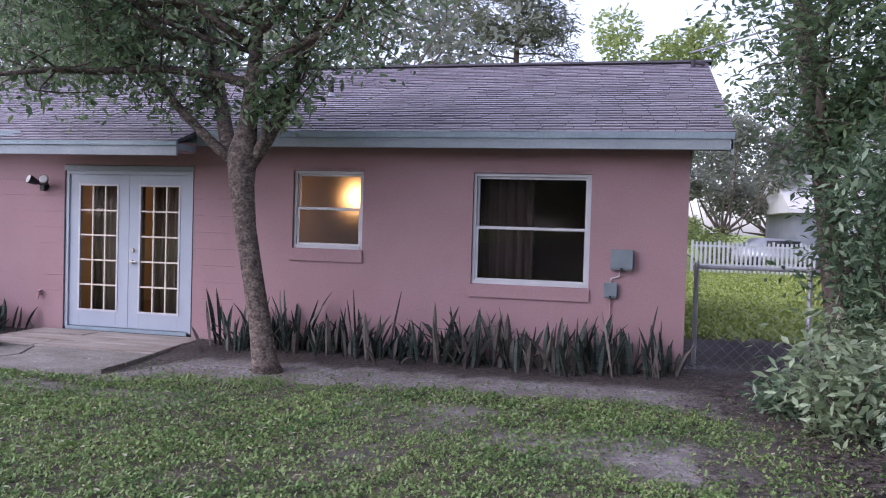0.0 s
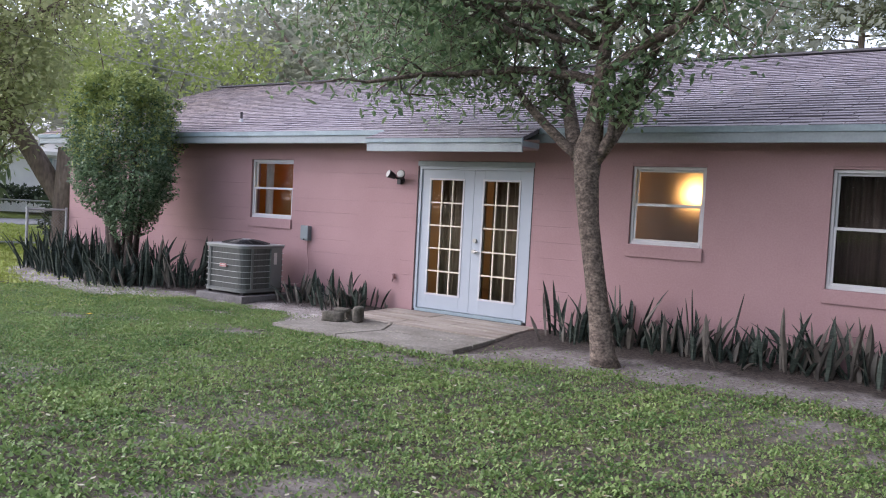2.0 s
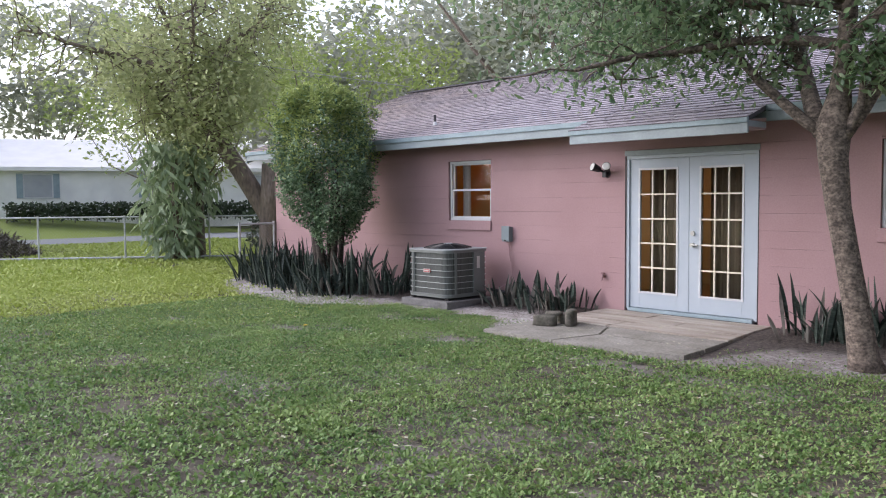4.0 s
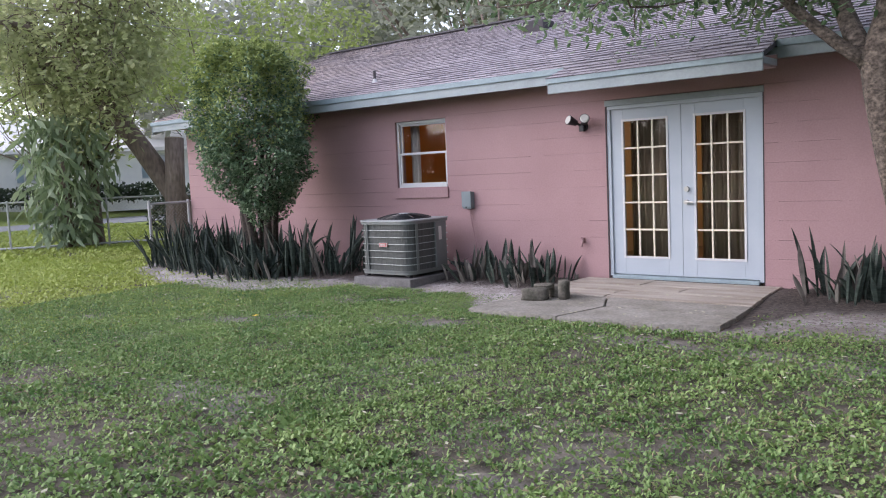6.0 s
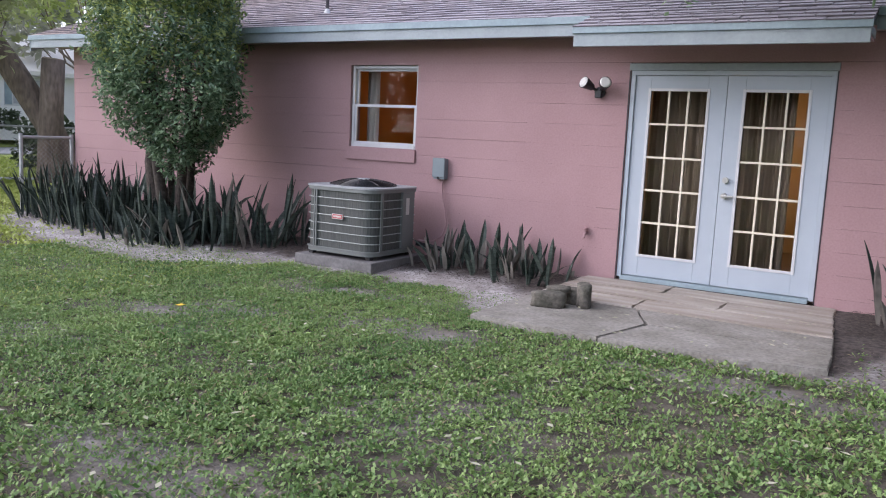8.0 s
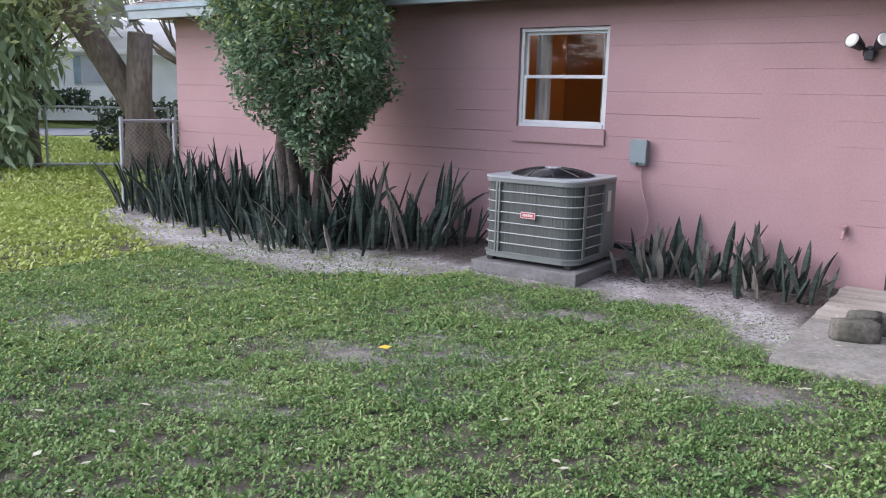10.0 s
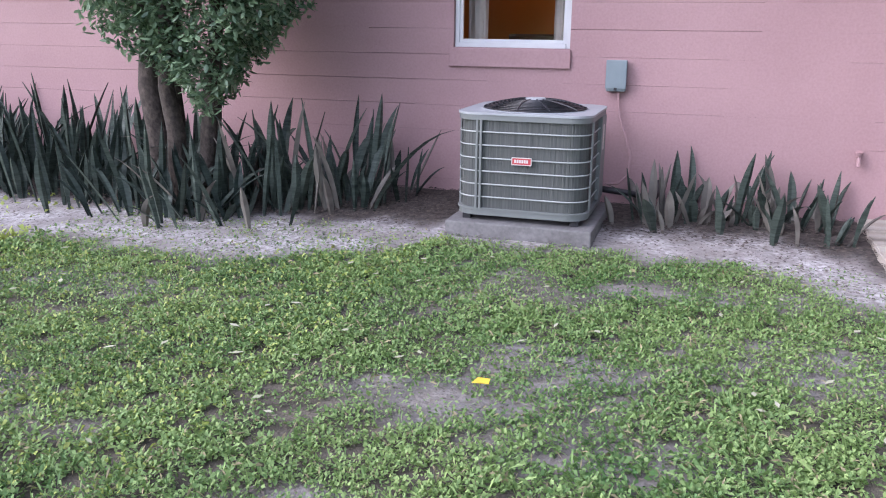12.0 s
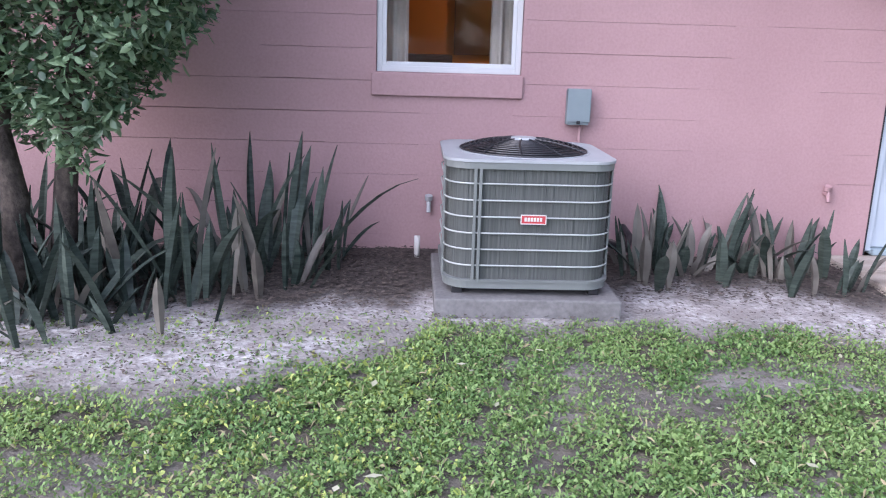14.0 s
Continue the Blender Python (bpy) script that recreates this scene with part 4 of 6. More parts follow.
def loose_stone(x, y, z, sx, sy, sz, turn, tilt, label):
    bm = bmesh.new()
    box(bm, -sx / 2, sx / 2, -sy / 2, sy / 2, 0, sz)
    bmesh.ops.subdivide_edges(bm, edges=bm.edges, cuts=4, use_grid_fill=True)
    for v in bm.verts:
        k = noise.noise(v.co * 9 + Vector((x * 7, y * 5, 0)))
        rx, ry = v.co.x / (sx / 2), v.co.y / (sy / 2)
        f = 1 - 0.26 * (rx * rx * ry * ry) + 0.16 * k
        v.co.x *= f
        v.co.y *= f
        v.co.z *= 1 + 0.12 * k - 0.1 * (rx * rx + ry * ry) * (v.co.z / sz)
    bmesh.ops.transform(bm, verts=bm.verts, matrix=pose(x, y, z, tilt, 0, turn))
    bmesh.ops.recalc_face_normals(bm, faces=bm.faces)
    return tagged(part("garden_stone", bm, M_STONE, smooth=True), label, "stone", "loose stones on the patio")


loose_stone(-7.93, 7.70, 0.062, 0.30, 0.20, 0.13, 12, 0, "mossy grey garden stone lying on the patio")
loose_stone(-7.86, 8.02, 0.062, 0.34, 0.22, 0.12, -20, 0, "mossy grey garden stone lying on the patio")
loose_stone(-7.70, 7.93, 0.062, 0.12, 0.30, 0.20, 25, 0, "upright dark mossy stone on the patio")
loose_stone(-7.90, 7.84, 0.175, 0.20, 0.13, 0.04, 30, 8, "small flat stone on top of the others")


# ---- snake plants ----
def snake_leaf(base, h, w, lean, turn, bend, rng):
    """One stiff sword leaf, grooved, 5 cross-sections."""
    a = np.array([math.cos(turn), math.sin(turn), 0])
    s = np.array([-a[1], a[0], 0])
    rows = []
    n = 8
    twist = rng.uniform(-0.7, 0.7)
    sway, phase = rng.normal(0, 0.012), rng.uniform(0, 6.28)
    for i in range(n + 1):
        f = i / n
        out = lean * f + bend * f * f
        c = np.array(base) + a * h * out + np.array([0, 0, h * f * (1 - 0.35 * out * out)])
        c = c + s * sway * math.sin(3.2 * f + phase)
        wid = w * float(np.interp(f, [0, 0.25, 0.5, 0.68, 0.82, 0.93, 1], [0.5, 0.78, 1.0, 0.95, 0.68, 0.32, 0.02]))
        ss = s * math.cos(twist * f) + a * math.sin(twist * f)
        aa = np.cross(ss, [0, 0, 1])
        rows.append((c - ss * wid / 2, c + aa * wid * 0.24, c + ss * wid / 2, c + aa * (wid * 0.24 + 0.005)))
    vs = [p for r in rows for p in r]
    fs = []
    for i in range(n):
        for k in range(4):
            k2 = (k + 1) % 4
            fs.append((4 * i + k, 4 * i + k2, 4 * i + 4 + k2, 4 * i + 4 + k))
    return vs, fs


def snake_clump(x, y, count, h, spread, dry, rng, label, splay=0.0):
    c = thing("snake_plant", (x, y, 0.03), label, "plant", "snake plants along the house")
    for nm, k, m in (("leaves", count, M_SNAKE), ("dry_leaves", int(count * dry), M_SNAKED)):
        if not k:
            continue
        for _ in range(k):
            bx, by = rng.normal(0, spread * 1.45, 2)
            t = math.atan2(by, bx) + rng.normal(0, 0.6)
            hh = h * rng.uniform(0.42, 1.15) * (0.9 if m is M_SNAKED else 1)
            vs, fs = snake_leaf((bx, by, -0.04), hh, rng.uniform(0.042, 0.084), (rng.uniform(0.45, 0.85) if rng.uniform() < 0.12 else min(0.5, abs(rng.normal(0.05, 0.2)))) + splay, t, abs(rng.normal(0, 0.16)), rng)
            link("leaf", vs, fs, m, c, "reddish-brown dry sword leaf" if m is M_SNAKED else "")
    return c


prng = np.random.default_rng(11)
for i, x in enumerate(np.arange(-5.25, -0.15, 0.2)):
    snake_clump(x + prng.uniform(-0.06, 0.06), 9.05 + prng.uniform(-0.12, 0.12), int(prng.integers(6, 11)), prng.uniform(0.42, 0.66) if i % 4 else 0.74, 0.085, 0.9, prng, "dark snake plant with upright sword leaves against the wall")
for x, y in ((-5.1, 8.85), (-4.85, 8.95), (-4.95, 9.15)):
    snake_clump(x, y, 9, 0.6, 0.09, 0.3, prng, "dark snake plant with upright sword leaves against the wall")
for i, x in enumerate(np.arange(-9.75, -8.5, 0.165)):
    snake_clump(x, 9.08 + prng.uniform(-0.22, 0.14), int(prng.integers(4, 7)), prng.uniform(0.36, 0.57), 0.09, 1.2, prng, "snake plant between the air conditioner and the patio")
snake_clump(-8.55, 8.7, 8, 0.42, 0.08, 0.3, prng, "low snake plant beside the patio")
for i, x in enumerate(np.arange(-16.5, -11.75, 0.2)):
    for row in range(3 if x < -13.6 else 2):
        if x > -13.4 and prng.uniform() < 0.12:
            continue
        yy = np.interp(x, [-16.3, -14.5, -13, -12.4, -11.6], [8.5, 8.1, 8.2, 8.45, 8.75]) + row * np.interp(x, [-16.3, -13, -11.6], [0.3, 0.40, 0.28])
        tall = np.interp(x, [-16.3, -14.5, -13, -11.6], [0.80, 0.82, 0.80, 0.92])
        snake_clump(x + prng.uniform(-0.1, 0.1), yy + prng.uniform(-0.1, 0.1), int(prng.integers(5, 10)), tall * prng.uniform(0.7, 1.12), 0.10, 0.35 if x > -13.2 else 0.12, prng, "dense green snake plant with banded sword leaves")
for x, y in ((-12.95, 7.85), (-12.62, 7.95), (-13.2, 7.82), (-13.5, 7.75)):
    snake_clump(x, y, 11, 0.55, 0.10, 0.1, prng, "low spreading green snake plant at the bed's edge", 0.22)


# ---- trees ----
def leafy_tree(name, trunk, radii, limbs, material_bark, leaf_mat, leaf, per, label, category="tree", seed=1, twig=4, spread=0.35, droop=0.4, sides=10, floor=0.0):
    """A tree from its trunk's path and limbs (start, direction, length, radius); leaves hang along twigs off each limb."""
    rng = np.random.default_rng(seed)
    t = thing(name, trunk[0], label, category)
    o = np.array(trunk[0])
    part_v, part_f = tube([np.array(p) - o for p in trunk], radii, sides)
    link("trunk", part_v, part_f, material_bark, t, smooth=True)
    tips = []
    for s, d, ln, r in limbs:
        path, rr = limb(rng, s, d, ln, r, 8, 0.16)
        pieces = [tube([p - o for p in path], rr, 7)]
        for k in range(2, 9):
            for _ in range(twig):
                q, qr = limb(rng, path[k], rng.normal(size=3) * 0.8 + np.array(d) / np.linalg.norm(d) * 0.5 + [0, 0, -0.1], ln * spread * rng.uniform(0.5, 1.1), r * 0.22, 4, 0.3, -0.06)
                if min(p[2] for p in q) < floor:
                    continue
                pieces.append(tube([p - o for p in q], qr, 4))
                tips.append(np.array(q[1:]))
        vs, fs = joined(pieces)
        link("limb", vs, fs, material_bark, t, smooth=True)
    tips = np.concatenate(tips)
    pos = tips[rng.integers(0, len(tips), per)] + rng.normal(size=(per, 3)) * leaf * 1.7
    return t, tips, pos, rng


def yard_tree():
    trunk = [(-4.25, 7.89, -0.05), (-4.29, 7.89, 0.12), (-4.35, 7.89, 0.5), (-4.45, 7.9, 1), (-4.55, 7.91, 1.5), (-4.61, 7.92, 1.95), (-4.62, 7.93, 2.25), (-4.57, 7.95, 2.6), (-4.51, 7.97, 3.3), (-4.49, 7.97, 4.2), (-4.43, 7.97, 5.2)]
    radii = [0.19, 0.14, 0.12, 0.112, 0.115, 0.135, 0.165, 0.10, 0.075, 0.05, 0.025]
    f = (-4.62, 7.92, 2.15)
    limbs = [(f, (-0.85, -0.1, 0.75), 2.4, 0.062), ((-4.69, 7.89, 2.2), (-0.5, 0.2, 1.0), 2.6, 0.095), ((-4.55, 7.92, 2.15), (0.22, 0.25, 1.0), 2.4, 0.085), ((-4.53, 7.93, 2.15), (0.55, -0.1, 0.6), 0.9, 0.05),
             ((-4.51, 7.97, 3.1), (1.0, -0.2, 0.55), 2.9, 0.06), ((-4.51, 7.97, 3), (-1.0, -0.15, 0.42), 2.7, 0.06), ((-4.51, 7.97, 3.4), (-1.0, -0.7, 0.3), 3.3, 0.055), ((-4.49, 7.97, 3.7), (0.2, -1.0, 0.4), 2.2, 0.05),
             ((-4.49, 7.97, 3.9), (-0.9, 0.6, 0.5), 2.6, 0.05), ((-4.49, 7.97, 4.2), (0.8, 0.6, 0.6), 2.4, 0.045), ((-4.47, 7.97, 4.4), (-0.5, -0.7, 0.6), 2.4, 0.04), ((-5.13, 7.67, 3.4), (-1.0, -0.3, 0.35), 3.0, 0.045),
             ((-4.53, 7.97, 3.35), (-1.0, -0.22, 0.20), 4.0, 0.034), ((-4.53, 7.97, 3.65), (-1.0, -0.5, 0.18), 4.2, 0.034), ((-4.53, 7.97, 3.8), (-1.0, 0.15, 0.22), 3.6, 0.032), ((-4.51, 7.97, 3.7), (-0.4, -1.0, 0.2), 3.0, 0.032), ((-4.51, 7.97, 3.5), (1.0, -0.4, 0.30), 3.2, 0.05), ((-4.43, 7.97, 4.9), (0.4, -0.4, 0.7), 1.8, 0.035), ((-4.43, 7.97, 4.8), (-0.8, 0.1, 0.5), 2.2, 0.035),
             ((-5.44, 7.8, 3.55), (-1.0, 0.05, -0.08), 2.7, 0.035), ((-5.14, 7.6, 3.75), (-1.0, -0.4, -0.05), 3.0, 0.035), ((-5.54, 8.1, 3.9), (-1.0, 0.2, -0.02), 3.0, 0.03)]
    t, tips, pos, rng = leafy_tree("yard_tree", trunk, radii, limbs, M_BARK, M_LEAF, 0.085, 22000, "small broadleaf yard tree with rough grey trunk and drooping leaves", seed=5, spread=0.36, floor=2.62)
    pos = pos[pos[:, 2] > 2.55]
    folded_leaves("crown", pos, 0.1, 0.04, 0.5, 0.6, rng, M_LEAF, t)


yard_tree()


def trimmed_bush():
    rng = np.random.default_rng(21)
    t = thing("bush_tree", (-13.35, 8.35, 0.0), "tall trimmed evergreen bush with several bare stems", "bush")
    o = np.array(t.location)
    for i in range(5):
        a = i * 1.3 + 3.4
        base = np.array([-13.30 + 0.15 * math.cos(a), 8.30 + 0.12 * math.sin(a), -0.05])
        top = np.array([-13.22 + 0.42 * math.cos(a), 8.3 + 0.35 * math.sin(a), 2.3])
        path = [base + (top - base) * f + np.append(rng.normal(size=2) * 0.03, 0) for f in np.linspace(0, 1, 8)]
        vs, fs = tube([p - o for p in path], np.linspace((0.125, 0.085, 0.075, 0.06, 0.05)[i], 0.03, 8), 9)
        link("stem", vs, fs, M_STEM, t, smooth=True)
    n = 34000
    z = rng.uniform(0, 1, n) ** 0.85
    prof = np.interp(z, [0, 0.12, 0.3, 0.6, 0.85, 0.95, 1.0], [0.42, 0.74, 0.98, 1.04, 0.92, 0.66, 0.32])
    ang = rng.uniform(0, 2 * math.pi, n)
    lump = 1 + 0.13 * np.sin(3 * ang + 7 * z) + 0.10 * np.sin(5 * ang - 11 * z + 1) + 0.07 * np.sin(9 * ang + 17 * z) + 0.07 * np.sin(46 * z + 2 * ang)
    r = prof * 0.9 * lump * rng.uniform(0.35, 1.0, n) ** 0.38 + rng.normal(size=n) * 0.035
    cx = np.interp(z, [0, 0.5, 1], [-13.0, -13.28, -13.4])
    low = 1.05 + 0.22 * np.sin(ang * 2 + 0.6)
    pos = np.stack([cx + r * np.cos(ang) * 1.0, 8.22 + r * np.sin(ang) * 0.85, low + z * (3.55 - low) + 0.06 * np.sin(ang * 7)], 1)
    # young leaves grow commoner upwards; their light colour also paints skylight on the top
    young_skylit = (rng.uniform(0, 1, n) < np.interp(z, [0.35, 0.92], [0, 0.9]))
    folded_leaves("crown", pos[~young_skylit], 0.076, 0.03, 1.3, 0.35, rng, M_LEAFB, t)
    folded_leaves("skylit_young_leaves", pos[young_skylit], 0.074, 0.03, 1.3, 0.1, rng, M_LEAFY, t, "fresh yellow-green leaves at the top, skylight put into their colour")


trimmed_bush()


def big_tree(name, x, y, h, crown_r, base_z, material, bark, label, seed, trunk_r=0.35, count=9000, leaf=0.36, lean=(0, 0), fork=0.0, flat=0.8, clump=14):
    """A distant tree: forked trunk, limbs, and leaves gathered in uneven clumps."""
    rng = np.random.default_rng(seed)
    t = thing(name, (x, y, 0.0), label, "tree", "trees round the house")
    pieces = []
    zc = base_z + (h - base_z) * 0.5
    hub = np.array([lean[0], lean[1], base_z * 0.75])
    path = [np.array([0, 0, -0.2]), np.array([0.02, 0, 0.3]), hub * 0.4 + rng.normal(size=3) * 0.05, hub * 0.75, hub]
    pieces.append(tube(path, [trunk_r * 1.35, trunk_r * 1.05, trunk_r, trunk_r * 0.92, trunk_r * 0.85], 10))
    centres, radii = [], []
    for i in range(clump):
        a = 2.4 * i + rng.uniform(-0.4, 0.4)
        rr = crown_r * math.sqrt(rng.uniform(0.08, 0.95))
        zz = zc + (h - base_z) * 0.5 * rng.uniform(-0.85, 0.85) * math.sqrt(max(0.05, 1 - (rr / crown_r) ** 2 * 0.8))
        c = np.array([hub[0] + rr * math.cos(a), hub[1] + rr * math.sin(a), zz])
        centres.append(c), radii.append(crown_r * rng.uniform(0.28, 0.48))
        mid = hub * 0.5 + c * 0.5 + rng.normal(size=3) * 0.25 - [0, 0, 0.12 * (h - base_z)]
        pieces.append(tube([hub * 0.98, hub * 0.7 + mid * 0.3, mid, c], [trunk_r * 0.42, trunk_r * 0.24, trunk_r * 0.12, trunk_r * 0.03], 6))
    vs, fs = joined(pieces)
    link("trunk", vs, fs, bark, t, smooth=True)
    pos = clumps(rng, centres, radii, count // clump, flat) + np.array([x, y, 0.0])
    quads("crown", leaf_quads(pos, leaf, leaf * 0.5, 0.3, 0.2, rng), material, t)
    return t


def cut_trunk(x, y, h, r):
    t = thing("cut_trunk", (x, y, 0.0), "thick brown trunk sawn off above head height", "tree trunk")
    link("trunk", *tube([(0, 0, -0.2), (0.02, 0, 0.3), (0.05, 0.03, h * 0.6), (0.12, 0.05, h)], [r * 1.4, r * 1.1, r, r * 0.95], 12), M_BARK2, t, smooth=True)
    v, f = tube([(0.12, 0.05, h), (0.122, 0.05, h + 0.012)], [r * 0.9, r * 0.88], 12)
    link("cut_face", v, f, M_CURTAIN, t, "pale sawn wood face")


cut_trunk(-21.15, 11.85, 2.6, 0.24)
# behind and beside the house, west and north


def leaning_oak():
    trunk = [(-21.1, 12.35, -0.1), (-21.15, 12.28, 0.4), (-21.35, 11.95, 1.3), (-21.7, 11.4, 2.4), (-22.15, 10.75, 3.6), (-22.5, 10.3, 4.8), (-22.6, 10.2, 6.5)]
    k, m = (-22.15, 10.75, 3.6), (-22.5, 10.3, 4.8)
    limbs = [(k, (-0.8, -0.9, 0.5), 4.2, 0.13), (k, (0.7, -0.5, 0.9), 3.6, 0.1), (k, (-0.9, 0.5, 0.35), 4.0, 0.11), (m, (0.6, 0.9, 0.6), 4.2, 0.1), (m, (-0.6, -1.0, 0.3), 4.2, 0.1), (m, (0.9, 0.2, 0.8), 3.8, 0.09), (m, (-1.0, 0.1, 0.6), 4.4, 0.1),
             ((-22.55, 10.25, 5.6), (0.3, -0.8, 0.8), 3.6, 0.08), ((-22.6, 10.2, 6.3), (-0.4, 0.7, 0.9), 3.6, 0.08), ((-21.9, 11.1, 3.0), (0.5, -0.9, 0.25), 2.6, 0.07), ((-21.9, 11.1, 3.0), (-1.0, -0.3, 0.1), 3.0, 0.07)]
    t, tips, pos, rng = leafy_tree("oak_tree", trunk, [0.38, 0.30, 0.27, 0.25, 0.22, 0.16, 0.08], limbs, M_BARK2, M_LEAFY2, 0.2, 15000, "old live oak with leaning brown trunk beside the house", seed=31, twig=5, spread=0.42, floor=2.3)
    quads("crown", leaf_quads(pos, 0.19, 0.09, 0.3, 0.2, rng), M_LEAFY2, t)


leaning_oak()
big_tree("oak_tree", -20.0, 24.0, 15.0, 7.5, 5.0, M_LEAFG, M_BARK2, "large grey-green live oak behind the roof", 32, 0.5, 5500, 0.3, (0.6, 0))
big_tree("oak_tree", -12.0, 27.0, 15.0, 7.5, 5.0, M_LEAFG, M_BARK2, "large live oak behind the roof", 33, 0.5, 3600, 0.3)
big_tree("oak_tree", -28.0, 18.5, 9.5, 5.0, 3.0, M_LEAFY, M_BARK2, "yellow-green tree beyond the fence", 34, 0.25, 4200, 0.25)
big_tree("oak_tree", -31.5, 14.0, 9.0, 4.4, 2.6, M_LEAFY, M_BARK2, "thin yellow-green tree near the road", 35, 0.16, 4200, 0.24)
big_tree("oak_tree", -40.5, 2.4, 13.0, 5.5, 3.0, M_LEAF, M_BARK2, "dark broadleaf tree across the street", 36, 0.3, 12000, 0.38)
for i, (x, y, h, m) in enumerate(((-58, 6, 15, M_LEAFG), (-60, 18, 17, M_LEAFG), (-56, 30, 16, M_LEAFO), (-48, 40, 17, M_LEAFG), (-36, 38, 16, M_LEAFG), (-27, 36, 17, M_LEAFO), (-52, -8, 14, M_LEAFO), (-45, -20, 14, M_LEAFO), (-40, 30, 13, M_LEAFG))):
    big_tree("oak_tree", x, y, h, 7.5, 3.0, m, M_BARK2, "tall grey-green tree in the distance, leaves coloured pale for haze", 40 + i, 0.4, 4200, 0.7)
for i, (x, y, h, r, m) in enumerate(((-10.5, 32, 11.0, 4.5, M_LEAFG), (-15, 38, 15, 6, M_LEAFO), (-0.7, 52, 16.2, 4.0, M_LEAFY), (11, 44, 14, 5.5, M_LEAFG), (16, 34, 14, 6, M_LEAFO), (24, 22, 13, 6, M_LEAFO), (9, 60, 12, 5, M_LEAFO), (17, 62, 14, 7, M_LEAFG), (3.6, 47, 8.5, 3.2, M_LEAFG), (7.2, 54, 10, 4.0, M_LEAFG))):
    big_tree("oak_tree", x, y, h, r, 4.0 if h > 11 else 2.0, m, M_BARK2, "leafy tree seen over the roof", 60 + i, 0.35, 4500, 0.42)
# out-of-view trees, added to dim the right-hand lawn
for i, (x, y) in enumerate(((8, -14), (10, -5))):
    big_tree("oak_tree", x, y, 12, 6.2, 1.2, M_LEAFO, M_BARK2, "unseen leafy tree added to shade the yard", 80 + i, 0.35, 5200, 0.75)


# never in view; its canopy is added to block sky light at the right
big_tree("oak_tree", 4.2, 0.6, 12, 6.0, 5.2, M_LEAFO, M_BARK2, "unseen broad tree added to shade the lawn below", 95, 0.35, 9000, 0.4)


for i, x in enumerate((-48, -34, -20, -6, 8, 22)):
    big_tree("oak_tree", x, -44, 7.5, 7.2, 0.5, M_LEAFO, M_BARK2, "low leafy tree closing the far side of the yard", 110 + i, 0.3, 4000, 0.8)


def pine(x, y, h, seed, label):
    rng = np.random.default_rng(seed)
    t = thing("pine_tree", (x, y, 0.0), label, "tree", "trees round the house")
    pieces = [tube([(0, 0, -0.2), (0.1, 0, h * 0.5), (0.2, 0, h)], [0.25, 0.17, 0.04], 8)]
    pos = []
    for i in range(46):
        z = h * rng.uniform(0.45, 0.98)
        a = rng.uniform(0, 6.28)
        ln = (1.06 - z / h) * 5.2 + 0.7
        d = np.array([math.cos(a), math.sin(a), 0.12])
        path = [np.array([0.15, 0, z]) + d * ln * f + np.array([0, 0, -0.25 * f * f]) for f in np.linspace(0, 1, 5)]
        pieces.append(tube(path, np.linspace(0.05, 0.012, 5), 5))
        for f in np.linspace(0.3, 1, 7):
            pos.append(np.array([0.15, 0, z]) + d * ln * f + rng.normal(size=(28, 3)) * 0.24)
    vs, fs = joined(pieces)
    link("trunk", vs, fs, M_BARK2, t, smooth=True)
    quads("crown", leaf_quads(np.concatenate(pos) + [x, y, 0], 0.36, 0.07, 0.2, 0.2, rng), M_LEAFO, t)


pine(-6.3, 36, 13.5, 91, "tall airy pine behind the house")


